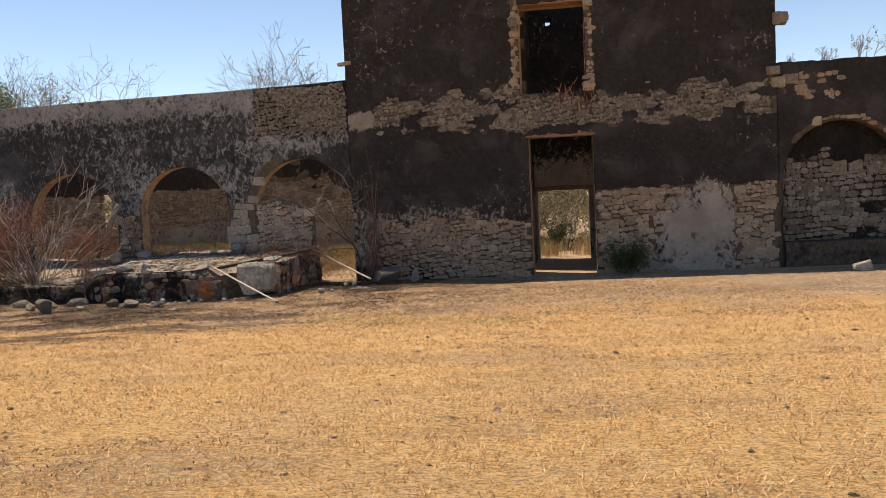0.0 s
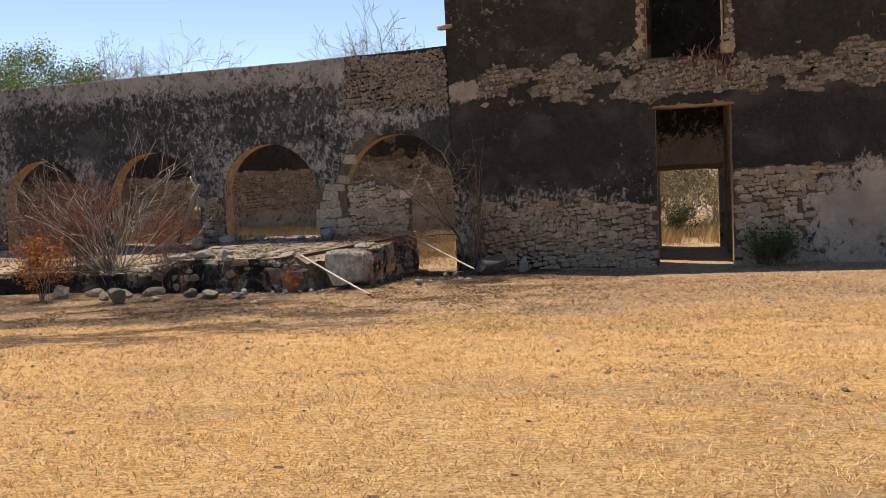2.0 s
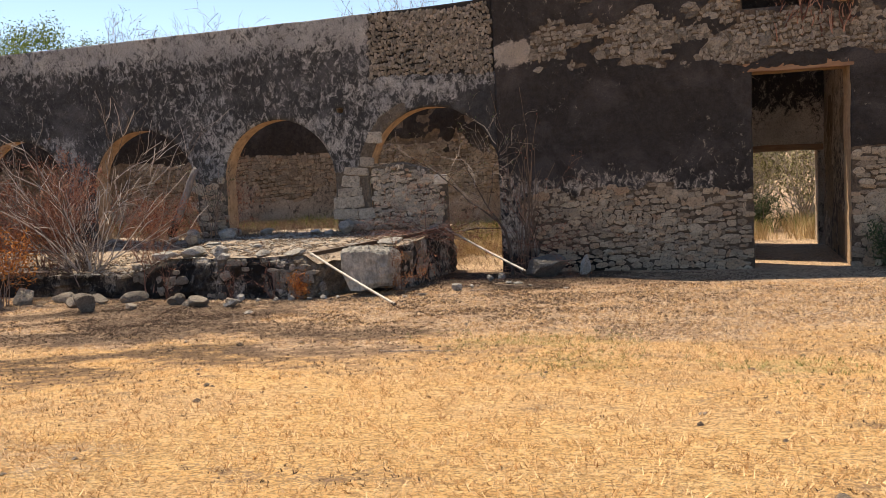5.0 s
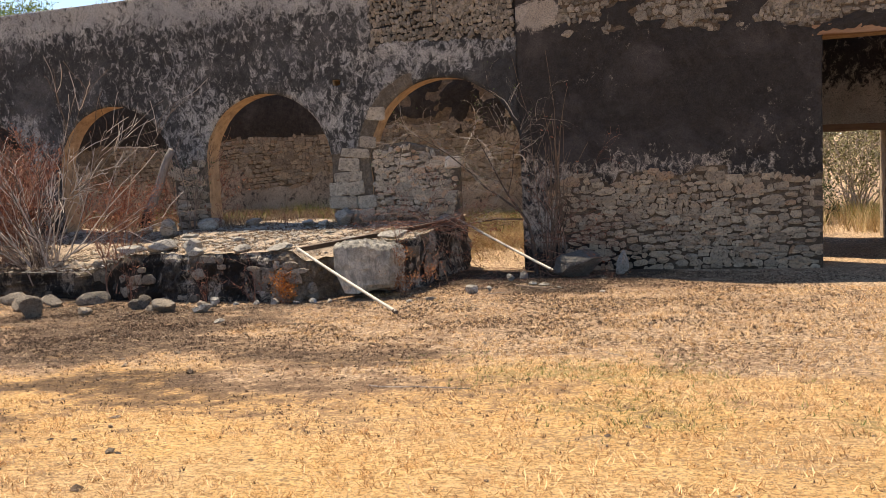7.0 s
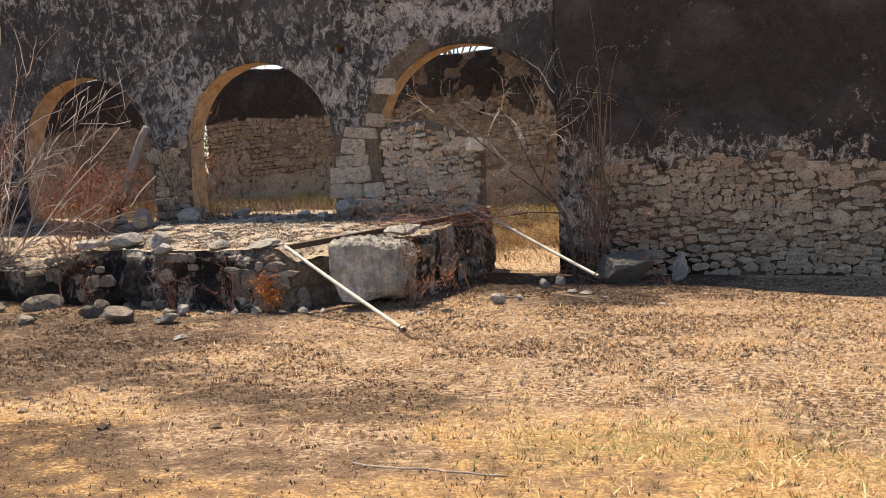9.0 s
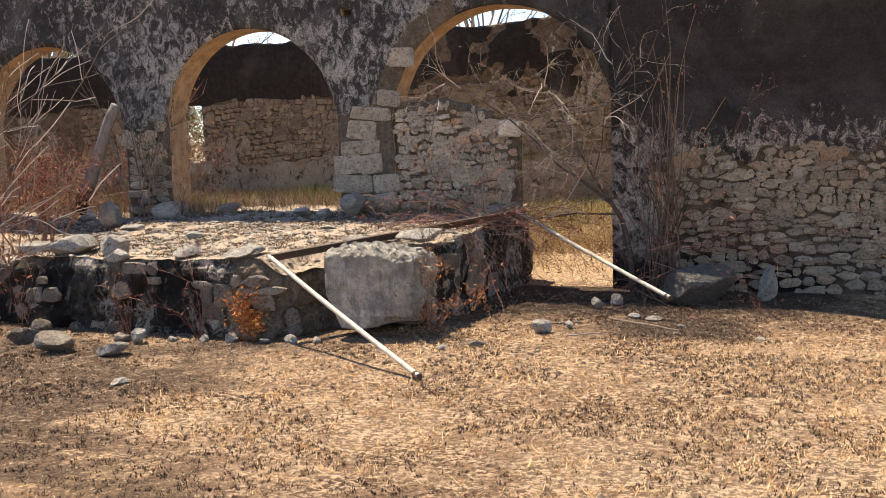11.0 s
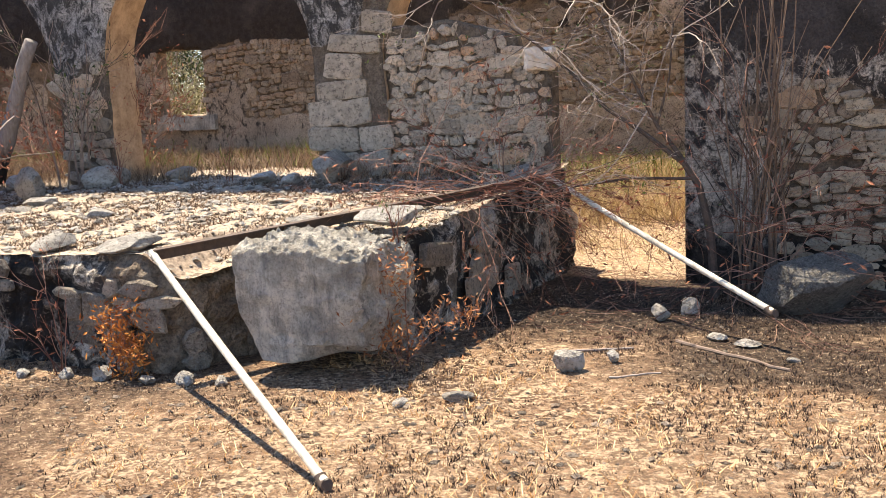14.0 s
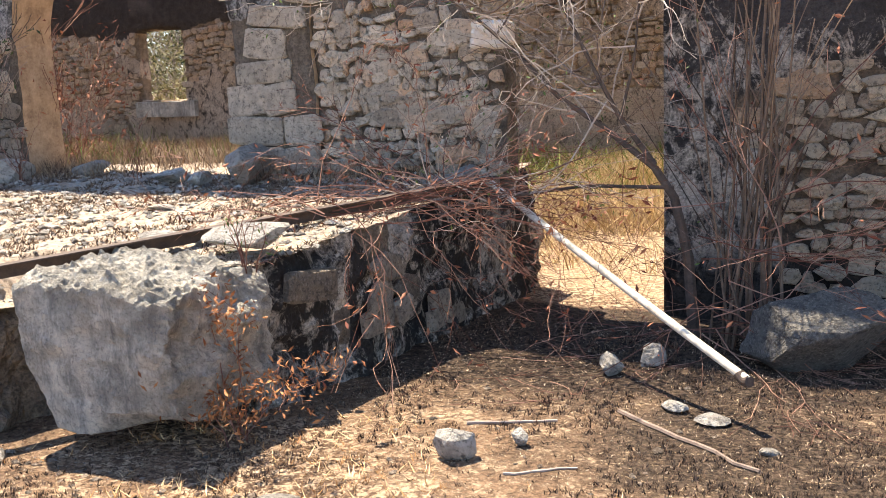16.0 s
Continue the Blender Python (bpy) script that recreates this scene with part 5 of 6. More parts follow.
dry_shrub((-10.95, 25.3, gz(-10.95, 25.3) + 0.3), 1.1, 0.45, 68, 8, M_twig, "yellow-green shrub beside the pier inside the arch", (700, 0.028, 0.05, M_leaf_g), depth=2)
dry_shrub((0.15, 23.85, gz(0.15, 23.85)), 0.85, 0.75, 69, 18, M_twig_d, "low dark green bush beside the doorway", (5200, 0.035, 0.06, M_leaf_dk), name="green_bush", depth=2)
for k, (x, y, z, h, lf) in enumerate([(-10.02, 20.82, None, 0.38, (800, 0.024, 0.05, M_leaf_o)), (-8.42, 21.40, None, 0.62, (1000, 0.022, 0.045, M_leaf_s)), (-10.6, 20.78, None, 0.75, (40, 0.03, 0.03, M_leaf_r)), (-11.3, 20.72, None, 0.6, (30, 0.03, 0.03, M_leaf_r)),
                                      (-12.7, 20.8, None, 0.9, (20, 0.03, 0.03, M_leaf_r)), (-8.55, 21.75, -0.5, 0.3, (40, 0.018, 0.02, M_leaf_g)), (-12.9, 24.0, -0.4, 0.55, (30, 0.03, 0.03, M_leaf_r)), (-11.6, 24.1, -0.4, 0.4, (20, 0.02, 0.03, M_leaf_g))]):
    sprig(x, y, gz(x, y) if z is None else float(terrace_z(x, y)), h, 70 + k, "dead sprig with shrivelled brown leaves by the platform", M_twig_r, lf)


def leaning_post():
    a, b = Vector((-14.38, 23.7, -0.38)), Vector((-13.66, 23.75, 1.05))
    rng = random.Random(3)
    pts = [(a.lerp(b, k / 10) + Vector((rng.gauss(0, 0.012), rng.gauss(0, 0.01), 0)), 0.095 - 0.03 * k / 10) for k in range(11)]
    v, f = sweep([pts], 10)
    return tagged(new("tree_stump", mesh_of("tree_stump", v, f, (M_bark,), True)), "leaning grey dead trunk charred black at its foot", "dead trunk")


def bark_material():
    m, nt, b = material("charred_bark", 0.9)
    p = position(nt)
    n = noise_tex(nt, stretch(nt, p, (6, 6, 1.5)), 5, 5, 0.7)
    z = nt.nodes.new("ShaderNodeSeparateXYZ")
    nt.links.new(p, z.inputs[0])
    char = ramp(nt, calc(nt, "ADD", z.outputs["Z"], calc(nt, "MULTIPLY", n, 0.4)), (0.0, 1.0), (0.25, 0.0))
    nt.links.new(mix(nt, char, ramp(nt, n, (0.3, (0.13, 0.11, 0.10)), (0.7, (0.27, 0.24, 0.22))), (0.012, 0.011, 0.01)), b.inputs["Base Color"])
    relief(nt, b, n, 0.8, 0.02)
    return m


M_bark = bark_material()
leaning_post()

# dry cane stalks on the upper window's sill
for k in range(9):
    rng = random.Random(300 + k)
    x = -1.9 + 0.16 * k + rng.uniform(-0.05, 0.05)
    paths, tips = [], []
    for j in range(4):
        paths += grow(rng, Vector((x, FRONT - 0.05 + rng.uniform(-0.05, 0.1), 3.15 + rng.uniform(-0.35, 0.15))), Vector((rng.gauss(0, 0.25), -0.15, 1)), rng.uniform(0.2, 0.55), 0.018, 1, 0.5, 0.15, 2, 0.0, 4, tips, 0.5)
    plant("cactus", "dry reddish cactus growing on the broken sill", "cactus", (x, FRONT - 0.05, 3.15), paths, M_twig_r, wood="stalk", sides=5, group="sill cacti")

# plants on the tops of the walls
for k, (x, y, z, h, m, lf) in enumerate([(5.3, 24.8, 3.8, 0.5, M_twig, (90, 0.03, 0.03, M_leaf_g)), (6.2, 24.9, 3.8, 0.7, M_twig, (140, 0.035, 0.04, M_leaf_g)), (7.0, 24.9, 3.8, 0.8, M_twig, (160, 0.035, 0.04, M_leaf_g)), (4.4, 24.8, 3.75, 0.4, M_twig, None),
                                         (-13.0, 30.9, 2.35, 0.7, M_twig, (120, 0.03, 0.04, M_leaf_g)), (-14.2, 30.9, 2.35, 0.6, M_straw, None), (-11.6, 30.9, 2.35, 0.5, M_straw, None), (-15.6, 30.9, 2.35, 0.6, M_straw, None)]):
    dry_shrub((x, y, z), h, h * 0.8, 330 + k, 6, m, "small dry plant rooted in the broken wall top", lf, "wall_plant", depth=2)


# ---- trees beyond the walls ----
def bare_tree(x, y, height, seed, label, mat, leaves=None, spread=0.6, radius=0.16, depth=4, forks=3):
    rng = random.Random(seed)
    z = gz(x, y)
    tips = []
    trunk = grow(rng, Vector((x, y, z - 0.1)), Vector((rng.gauss(0, 0.05), rng.gauss(0, 0.05), 1)), height * 0.55, radius, 0, 0.3, 0.05, 0, 0.02, 8)
    paths = list(trunk)
    for k in range(9):
        i = rng.randint(4, 8)
        q, r = trunk[0][i]
        a = rng.uniform(0, 6.28)
        paths += grow(rng, q, Vector((math.cos(a) * spread, math.sin(a) * spread, rng.uniform(0.5, 1.1) if spread < 2 else rng.uniform(0.2, 0.7))), height * 0.36 * rng.uniform(0.7, 1.2), r * 0.6, depth - 1, 0.6, 0.13, forks, 0.03, 6, tips, 0.6, 0.008)
    ob = thing("tree", label, "tree", "trees beyond the walls", (x, y, z))
    o = Vector((x, y, z))
    v, f = sweep(paths, 4)
    part("trunk", mesh_of("trunk", [p - o for p in v], f, (mat,)), ob)
    if leaves:
        count, size, scatter, lm = leaves
        lv, lf = leaf_cloud(rng, tips, count, size, scatter)
        part("crown", mesh_of("crown", [p - o for p in lv], lf, (lm,)), ob)
    return ob


M_leaf_t = plain_material("sunlit_green_leaf", (0.09, 0.14, 0.02), (0.24, 0.30, 0.06), 3, 0.6, 0.2, rand=0.9)
def dome_tree(x, y, height, wide, seed, label, leaves=None, limbs=30):
    """A bare tree whose limbs end in a dome of fine twigs."""
    rng = random.Random(seed)
    o = Vector((x, y, gz(x, y)))
    fork = o + Vector((0, 0, height * 0.42))
    paths, tips = [[(o + Vector((0, 0, -0.1)), 0.16), (o + Vector((0.06, 0.03, height * 0.2)), 0.13), (fork, 0.10)]], []
    for k in range(limbs):
        a, r = rng.uniform(0, 6.28), wide * math.sqrt(rng.random())
        c = o + Vector((math.cos(a) * r, math.sin(a) * r, height * (0.86 - 0.26 * (r / wide) ** 2) * rng.uniform(0.84, 1.0)))
        mid = fork.lerp(c, 0.5) + Vector((rng.gauss(0, 0.15), rng.gauss(0, 0.15), -0.12 * r))
        paths.append([(fork, 0.055), (mid, 0.032), (c, 0.016)])
        for j in range(3):
            way = (c - mid).normalized() + Vector((rng.gauss(0, 0.45), rng.gauss(0, 0.45), rng.gauss(0.15, 0.35)))
            paths += grow(rng, c if j else mid.lerp(c, 0.6), way, height * 0.15 * rng.uniform(0.6, 1.1), 0.014, 2, 0.7, 0.14, 3, 0.0, 4, tips, 0.6, 0.006)
    ob = thing("tree", label, "tree", "trees beyond the walls", o)
    v, f = sweep(paths, 3)
    part("trunk", mesh_of("trunk", [p - o for p in v], f, (M_twig_b,)), ob)
    if leaves:
        lv, lf = leaf_cloud(rng, tips, *leaves)
        part("crown", mesh_of("crown", [p - o for p in lv], lf, (M_leaf_t,)), ob, "few dry green leaves")
    return ob


def leafy_tree(x, y, height, wide, seed):
    """A spreading tree: forked trunk and limbs under a low dome of leaf clumps with gaps."""
    rng = random.Random(seed)
    o = Vector((x, y, gz(x, y)))
    paths, clumps = [[(o + Vector((0, 0, -0.1)), 0.28), (o + Vector((0.1, 0, height * 0.25)), 0.22), (o + Vector((0, 0.1, height * 0.45)), 0.17)]], []
    for k in range(70):
        a, r = rng.uniform(0, 6.28), wide * math.sqrt(rng.random())
        top = height * (0.96 - 0.30 * (r / wide) ** 2)
        c = o + Vector((math.cos(a) * r, math.sin(a) * r, top - rng.random() ** 1.5 * height * 0.28 + rng.gauss(0, 0.12)))
        clumps.append(c)
        if k % 3 == 0:
            mid = o + Vector((math.cos(a) * r * 0.4, math.sin(a) * r * 0.4, height * 0.6))
            paths.append([(o + Vector((0, 0.1, height * 0.44)), 0.10), (mid, 0.06), (c, 0.015)])
    ob = thing("tree", "broad green leafy tree behind the wall", "tree", "trees beyond the walls", o)
    v, f = sweep(paths, 5)
    part("trunk", mesh_of("trunk", [p - o for p in v], f, (M_twig,)), ob)
    lv, lf = leaf_cloud(rng, clumps, 26000, 0.085, 0.36)
    part("crown", mesh_of("crown", [p - o for p in lv], lf, (M_leaf_t,)), ob)
    return ob


dome_tree(-23.5, 42.0, 10.0, 2.0, 401, "tall bare tree with crooked limbs", None, 9)
dome_tree(-27.7, 42.5, 9.7, 2.4, 402, "bare fine-twigged tree behind the wall", (900, 0.05, 0.05))
dome_tree(-13.9, 41.0, 9.7, 2.6, 403, "bare fine-twigged tree with a few leaves behind the wall", (500, 0.05, 0.04))
leafy_tree(-31.9, 42.5, 9.6, 3.6, 404)
leafy_tree(-38.0, 44.0, 10.6, 4.0, 406)
leafy_tree(-45.5, 48.0, 10.6, 4.4, 405)
for k, (x, y, h) in enumerate([(-22.0, 37.0, 4.2), (-25.5, 39.0, 4.8), (-19.0, 40.0, 4.6), (-12.5, 36.5, 3.6), (-9.0, 37.5, 4.0), (-16.0, 36.0, 3.8), (-28.0, 36.5, 4.2), (-5.8, 41.0, 4.4)]):
    bare_tree(x, y, h, 420 + k, "scrubby half-green dry-season tree beyond the ruin", M_twig, (4200, 0.06, 0.24, M_leaf_g if k % 2 else M_leaf_dk), 1.0, 0.07, 3)
M_leaf_p = plain_material("dusty_olive_leaf", (0.14, 0.13, 0.05), (0.42, 0.38, 0.20), 6, 0.7, 0.2, rand=0.9)
for k, (x, y, h, wd) in enumerate([(-2.7, 34.4, 2.6, 1.8), (-0.5, 34.8, 2.6, 1.8), (-1.9, 37.2, 3.6, 3.2), (-0.2, 38.2, 3.6, 3.0), (-3.4, 38.6, 3.8, 3.2), (-1.4, 41.5, 4.6, 4.2), (-5.0, 43.5, 5.0, 4.4), (1.6, 43.0, 5.0, 4.2), (-1.8, 47.0, 6.0, 5.4), (-20.6, 34.0, 3.0, 2.2), (-22.6, 36.4, 3.6, 3.0), (-24.6, 39.2, 4.2, 3.6)]):
    dry_shrub((x, y, gz(x, y)), h, wd, 440 + k, 16, M_twig, "pale dry-season thicket with dusty leaves beyond the walls", (5200 if k > 1 else 2400, 0.06, 0.14, M_leaf_p), "thicket", 0.14, 3, 3, 0.006, 0.02)
dry_shrub((-1.9, 33.0, gz(-1.9, 33.0)), 1.0, 0.8, 460, 14, M_twig_d, "low dark green bush beside the path", (3000, 0.04, 0.08, M_leaf_dk), "green_bush", depth=2)


def grass_stuff(name, label, seed, count, area, height, size, mat, lean=0.5, ok=None, clump=4, width=0.1):
    rng = np.random.default_rng(seed)
    x, y = area(rng, count)
    if ok is not None:
        k = ok(x, y, rng)
        x, y = x[k], y[k]
    n = len(x)
    x, y = np.repeat(x, clump), np.repeat(y, clump)
    x = x + rng.normal(0, size[1] * 0.35, len(x))
    y = y + rng.normal(0, size[1] * 0.35, len(y))
    z = height(x, y)
    h = rng.uniform(size[0], size[1], len(x))
    a, b = rng.uniform(0, 2 * np.pi, len(x)), rng.uniform(0, 2 * np.pi, len(x))
    w = h * width
    l = h * lean * rng.uniform(0.3, 1.6, len(x))
    dx, dy = np.cos(a) * w, np.sin(a) * w
    V = np.stack([np.stack([x - dx, y - dy, z - 0.005], 1), np.stack([x + dx, y + dy, z - 0.005], 1), np.stack([x + np.cos(b) * l, y + np.sin(b) * l, z + h], 1)], 1).reshape(-1, 3)
    F = np.arange(len(V)).reshape(-1, 3)
    return tagged(new(name, mesh_of(name, V, F, (mat,))), label, "grass", kind="stuff")


def yard(rng, n):
    y = 1.5 + 20.5 * rng.random(n) ** 0.8
    x = np.interp(y, [0, 22], [-2.5, -7.5]) + (rng.random(n) * 2 - 1) * (9.5)
    return x, y


def not_burnt(x, y, rng):
    burn_shade, green, soil = ground_layers(x, y)
    return (burn_shade < 0.30 + 0.35 * rng.random(len(x))) & (fbm(x, y, 3.5, 3, 66) > 0.36)


def burnt(x, y, rng):
    burn_shade, green, soil = ground_layers(x, y)
    return burn_shade > 0.10 + 0.5 * rng.random(len(x))


def greenish(x, y, rng):
    return ground_layers(x, y)[1] > 0.12 + 0.4 * rng.random(len(x))


M_stub = plain_material("brown_stubble", (0.032, 0.021, 0.015), (0.22, 0.14, 0.088), 3, 0.9, 0.1, rand=1.0)
M_burnt = plain_material("charred_grass", (0.02, 0.014, 0.011), (0.17, 0.10, 0.06), 3, 0.9, 0.1, rand=1.0)
M_green = plain_material("green_grass", (0.10, 0.13, 0.025), (0.28, 0.28, 0.08), 3, 0.8, 0.1, rand=1.0)
grass_stuff("dry_grass", "short cropped golden dry grass", 1, 95000, yard, ground_z, (0.012, 0.045), M_straw, 1.2, not_burnt, 5, 0.09)
grass_stuff("burnt_grass", "charred stubble of burnt grass", 2, 42000, yard, ground_z, (0.006, 0.024), M_stub, 0.9, burnt, 5, 0.22)
def off_terrace(x, y):
    return ~((y > 20.9) & (x < -8.4))


def stub_zone(x, y, rng):
    p = smooth(15.5, 19.2, y + 0.12 * np.clip(-x - 6, -4, 6)) * (1 - 0.85 * smooth(-6.5, -1.0, x)) * smooth(0.34, 0.58, fbm(x, y, 1.7, 4, 9))
    return (p > rng.random(len(x))) & off_terrace(x, y)


def near_yard(rng, n):
    return rng.uniform(-14.0, 1.0, n), 24.0 - 9.5 * rng.random(n)


M_flake = plain_material("pale_straw_flakes", (0.55, 0.38, 0.22), (0.92, 0.71, 0.48), 3, 0.85, 0.1, rand=1.0)
grass_stuff("charred_stubble", "short brown charred stubble near the platform", 8, 62000, near_yard, ground_z, (0.008, 0.027), M_stub, 0.7, stub_zone, 8, 0.17)
grass_stuff("straw_litter", "pale straw flecks on the burnt soil", 9, 60000, near_yard, ground_z, (0.003, 0.009), M_flake, 2.4, lambda x, y, r: (smooth(14.5, 18, y) > r.random(len(x))) & off_terrace(x, y), 4, 0.3)
grass_stuff("terrace_litter", "charred stubble and straw on the platform top", 10, 26000, lambda r, n: (r.uniform(-19.5, -8.5, n), r.uniform(21.1, 24.4, n)), terrace_z, (0.006, 0.03), M_stub, 1.2, lambda x, y, r: ((y > 21.8) | (x < -9.8)) & (fbm(x, y, 3, 3, 8) > 0.42), 5, 0.2)
grass_stuff("green_grass", "sparse green tufts in the dry grass", 3, 26000, yard, ground_z, (0.015, 0.05), M_green, 1.0, greenish, 4, 0.09)
grass_stuff("tall_grass", "tall dry yellow grass in the passage", 4, 5200, lambda r, n: (r.uniform(-9.6, -7.15, n), r.uniform(25.6, 30.4, n)), ground_z, (0.06, 0.36), M_hay, 0.9, lambda x, y, r: (fbm(x, y, 1.2, 3, 6) > 0.40) & (r.random(len(x)) < smooth(25.2, 28.0, y)), 5, 0.02)
def gallery_area(r, n):
    return r.uniform(-21, -9.4, n), 24.95 + 5.6 * r.random(n)


def gallery_z(x, y):
    return -0.52 - 0.02 * (y - 25) - 1.0 * smooth(-11.2, -9.6, x)


M_weed = plain_material("dead_weed", (0.07, 0.04, 0.025), (0.36, 0.25, 0.15), 3, 0.85, 0.1, rand=1.0)
grass_stuff("gallery_weeds", "thick dead brown weeds on the gallery floor", 12, 9000, gallery_area, gallery_z, (0.05, 0.24), M_weed, 0.7, lambda x, y, r: fbm(x, y, 0.9, 3, 14) > 0.36, 5, 0.02)
grass_stuff("gallery_green", "yellow-green weeds on the gallery floor", 13, 900, gallery_area, gallery_z, (0.10, 0.40), M_green, 0.7, lambda x, y, r: fbm(x, y, 0.8, 3, 15) > 0.55, 5, 0.03)
grass_stuff("passage_weeds", "green weeds at the back of the passage", 11, 260, lambda r, n: (r.uniform(-10.5, -7.3, n), r.uniform(28.2, 30.4, n)), ground_z, (0.10, 0.5), M_green, 0.7, None, 5, 0.03)
grass_stuff("weeds", "dry weeds along the gallery", 5, 3600, lambda r, n: (r.uniform(-18, -9, n), r.uniform(24.1, 25.6, n)), lambda x, y: np.where(y < 25, terrace_z(x, y), -0.52), (0.05, 0.22), M_weed, 0.6, lambda x, y, r: fbm(x, y, 1.2, 3, 5) > 0.5, 4, 0.02)
grass_stuff("scrub_grass", "dry grass and weeds beyond the inner doorway", 6, 3000, lambda r, n: (r.uniform(-4, 2, n), r.uniform(30, 36, n)), ground_z, (0.1, 0.5), M_hay, 0.5, lambda x, y, r: abs(x + 1.5) > 0.35, 5, 0.02)
grass_stuff("scrub_green", "low green weeds beyond the inner doorway", 7, 900, lambda r, n: (r.uniform(-4, 2, n), r.uniform(31.5, 36, n)), ground_z, (0.15, 0.5), M_green, 0.6, lambda x, y, r: abs(x + 1.3) > 0.4, 5, 0.03)

# ---- sticks on the ground ----
def stick(x0, y0, x1, y1, r, label, mat, seed):
    rng = random.Random(seed)
    pts = []
    for k in range(9):
        f = k / 8
        x, y = x0 + (x1 - x0) * f + rng.gauss(0, 0.008), y0 + (y1 - y0) * f + rng.gauss(0, 0.008)
        pts.append((Vector((x, y, gz(x, y) + r * 0.7)), r * (1 - 0.3 * f)))
    v, f = sweep([pts], 6)
    return tagged(new("stick", mesh_of("stick", v, f, (mat,))), label, "stick", "fallen sticks")


stick(-6.60, 15.38, -5.72, 15.30, 0.006, "thin pale stick lying on the dry grass", M_twig, 1)
stick(-6.95, 22.42, -6.22, 21.93, 0.013, "charred branch lying on the burnt ground", M_twig_d, 2)
stick(-7.55, 22.0, -7.15, 22.2, 0.009, "short broken stick on the burnt ground", M_twig, 3)
stick(-7.15, 21.55, -6.9, 21.7, 0.007, "short broken stick on the burnt ground", M_twig, 5)
stick(-5.2, 17.3, -4.6, 16.7, 0.004, "thin pale stick lying on the dry grass", M_twig, 7)

# ---- rubble stones, laid last ----
PAIR = (M_stone, M_stone_j)
GREY = (M_stone_g, M_stone_gj)
DARK = (M_stone_d, M_stone_dj)
PAIR_PIER = (M_pier, M_pier)
lay_stones(wall_tower, PAIR, -7.0, -2.42, -1.45, 0.55, bare_at(tower_layers, [DOOR, WINDOW], -7.1, -2.4, -1.5, 0.6), flat_frame(FRONT - 0.035), 1, size=(0.06, 0.24), high=(0.05, 0.13), first=lambda u, z: u < -4.4 and z > -1.1, big=0.07, tall=0.10, sag=0.05, shapes=STONES[6:])
lay_stones(wall_tower, PAIR, -0.6, 3.95, -1.45, 1.1, bare_at(tower_layers, [DOOR, WINDOW], -0.6, 3.9, -1.5, 1.1), flat_frame(FRONT - 0.035), 2, size=(0.09, 0.30), high=(0.06, 0.16), big=0.14, tall=0.05, sag=0.045)
lay_stones(wall_tower, DARK, -6.8, 3.8, 2.45, 3.75, bare_at(tower_layers, [DOOR, WINDOW], -6.8, 3.8, 2.45, 3.8), flat_frame(FRONT - 0.035), 3, size=(0.05, 0.17), high=(0.05, 0.10), tall=0.45, sag=0.05)
lay_stones(wall_tower, PAIR, -2.9, -0.4, 3.5, 5.8, bare_at(tower_layers, [DOOR, WINDOW], -2.9, -0.4, 3.5, 5.8), flat_frame(FRONT - 0.035), 4, size=(0.08, 0.2))
lay_stones(wall_west, DARK, -9.9, -7.25, 2.5, 4.05, bare_at(west_layers, ARCH, -9.95, -7.25, 2.4, 4.1, top=west_top), flat_frame(FRONT - 0.01), 5, size=(0.035, 0.10), high=(0.05, 0.10), tall=0.75, big=0.02, sag=0.05)
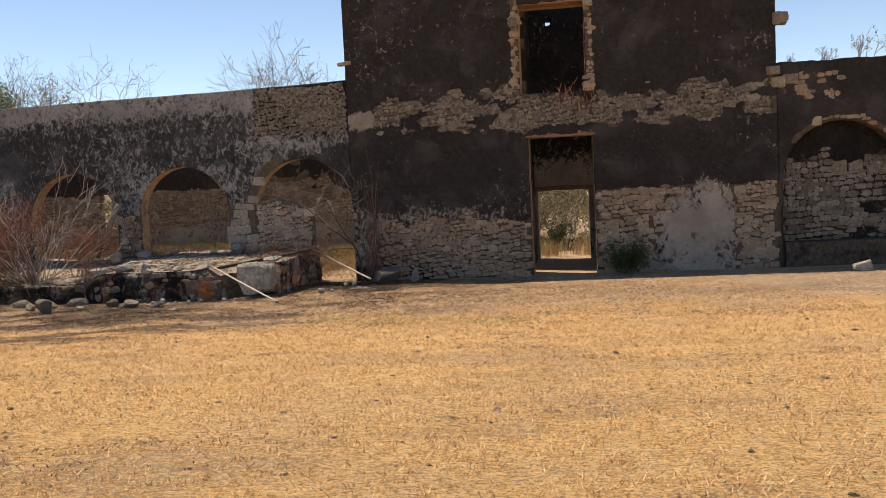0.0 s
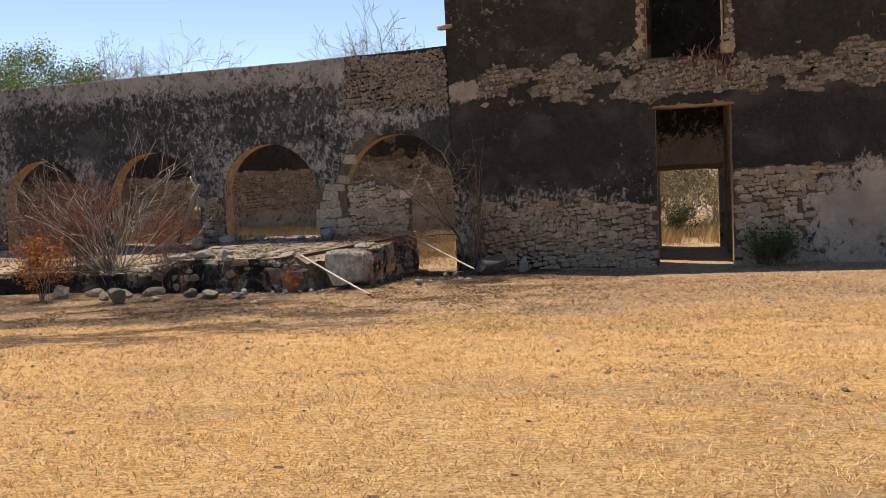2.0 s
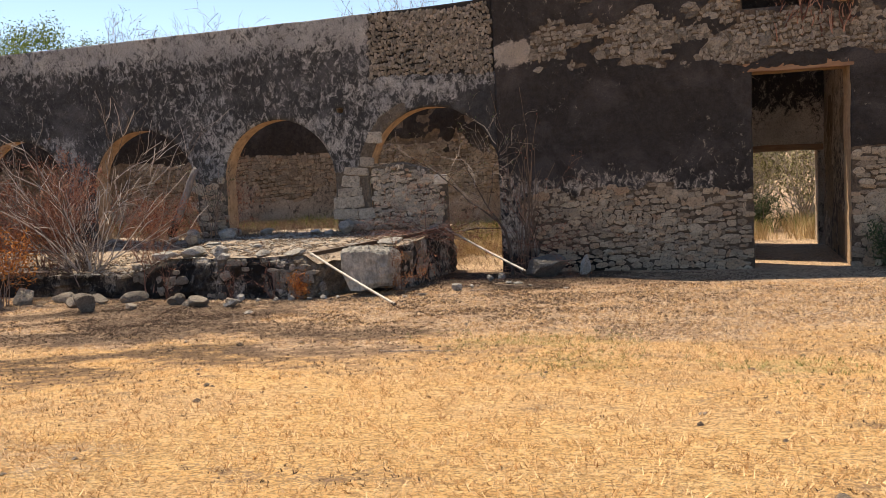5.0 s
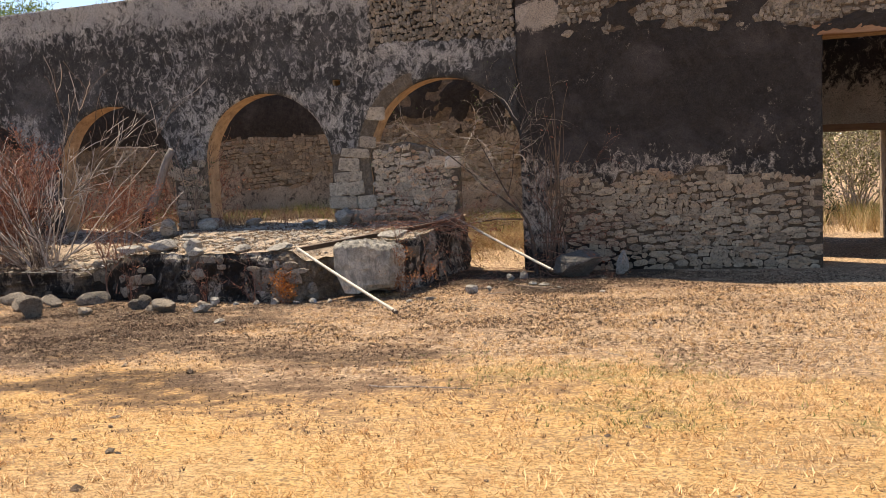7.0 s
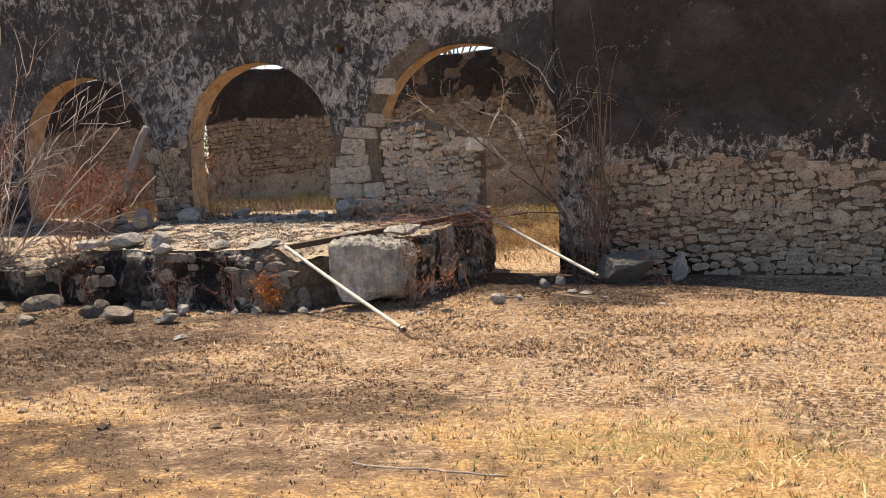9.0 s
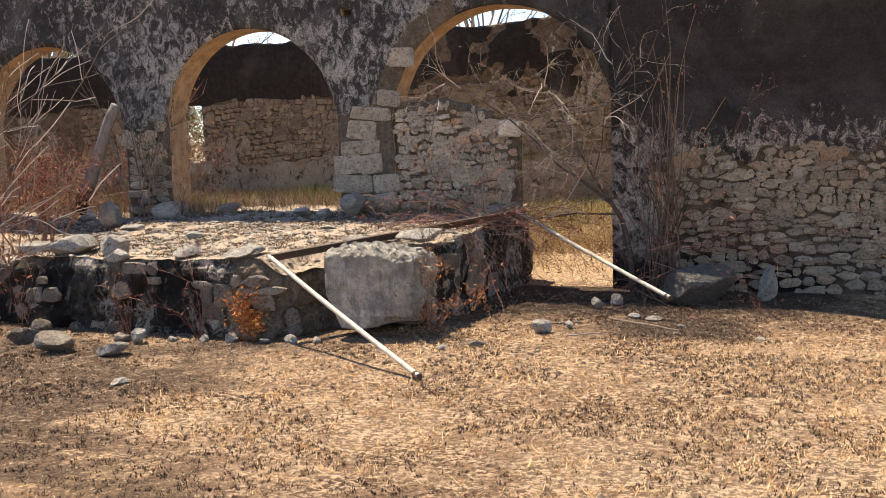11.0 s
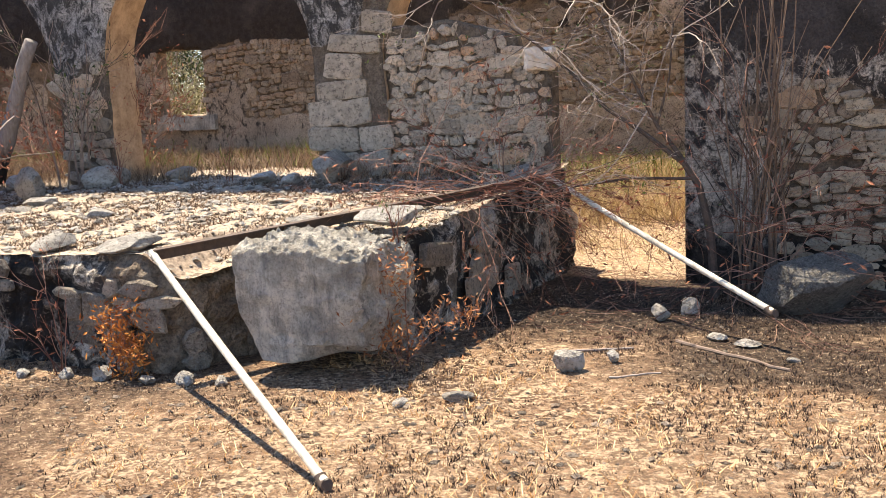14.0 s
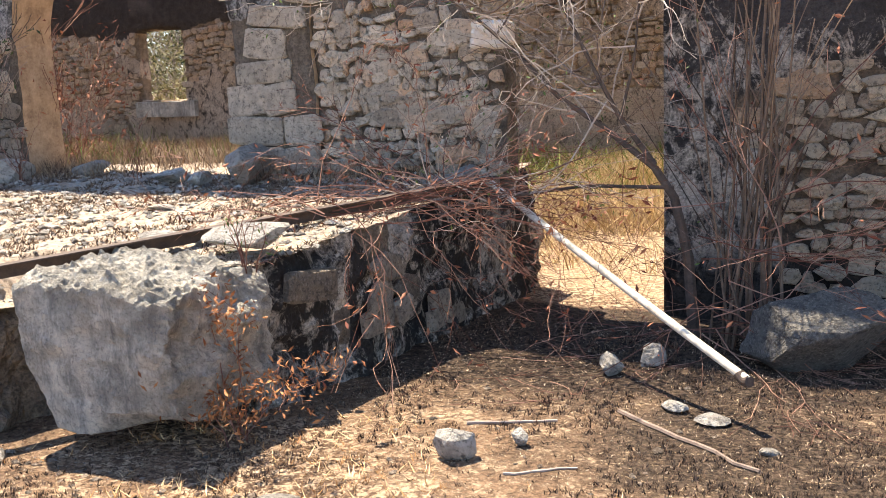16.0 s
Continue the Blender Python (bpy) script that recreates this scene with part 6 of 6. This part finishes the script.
lay_stones(wall_west, PAIR_PIER, -11.0, -9.6, -0.45, 2.2, bare_at(west_layers, ARCH, -11.0, -8.9, -0.5, 2.3), flat_frame(FRONT - 0.01), 6, size=(0.30, 0.60), high=(0.17, 0.28), big=0.0, first=lambda u, z: True, sag=0.006, shapes=STONES[:10])
lay_stones(wall_west, GREY, -14.5, -13.2, -0.45, 1.1, bare_at(west_layers, ARCH, -14.5, -13.2, -0.5, 1.2), flat_frame(FRONT - 0.01), 7, size=(0.12, 0.35), high=(0.08, 0.16), first=lambda u, z: True)
lay_stones(wall_infill, GREY, -9.97, -8.4, -0.5, 0.95, lambda u, z: u > -9.95 and u < -8.42 and z < np.interp(u, *INF_TOP) - 0.04, flat_frame(FRONT + 0.05), 8, size=(0.06, 0.20), high=(0.05, 0.11), big=0.14, first=lambda u, z: True, limit=299, tall=0.22, sag=0.05, shapes=STONES[10:])
lay_stones(wall_back, PAIR, -20, -7.2, -0.9, 1.5, bare_at(back_layers, [SLIT], -20, -7.2, -1.0, 2.3), flat_frame(30.59), 9, size=(0.07, 0.24), high=(0.05, 0.12))
lay_stones(wall_east, PAIR, 4.0, 7.2, 1.9, 3.8, bare_at(east_layers, [ARCH_E], 4.0, 7.2, 1.9, 3.7), flat_frame(FRONT - 0.01), 10, size=(0.1, 0.25))
lay_stones(wall_niche, DARK, 4.1, 7.0, -0.75, 1.7, bare_at(niche_layers, [], 4.1, 7.0, -0.8, 1.8), flat_frame(FRONT + 0.54), 13, size=(0.10, 0.34), high=(0.08, 0.18))
S0 = float(EDGE_S[2])
lay_stones(terrace, DARK, S0, float(EDGE_S[6]), -1.35, -0.72, lambda s, z: math.sin(s * 2.1 + z * 5) + math.sin(s * 5.3 - z * 4) + math.sin(s * 11.7 + z * 9) > 0.75, edge_frame, 11, size=(0.10, 0.32), high=(0.08, 0.19), first=lambda u, z: u > float(EDGE_S[3]), limit=150)
lay_stones(terrace, DARK, float(EDGE_S[9]), float(EDGE_S[12]), -1.35, -0.80, lambda s, z: math.sin(s * 2.7 + z * 4) + math.sin(s * 7.7 - z * 6) > 1.0, edge_frame, 12, size=(0.14, 0.38), high=(0.10, 0.20), big=0.0, first=lambda u, z: True, limit=140)
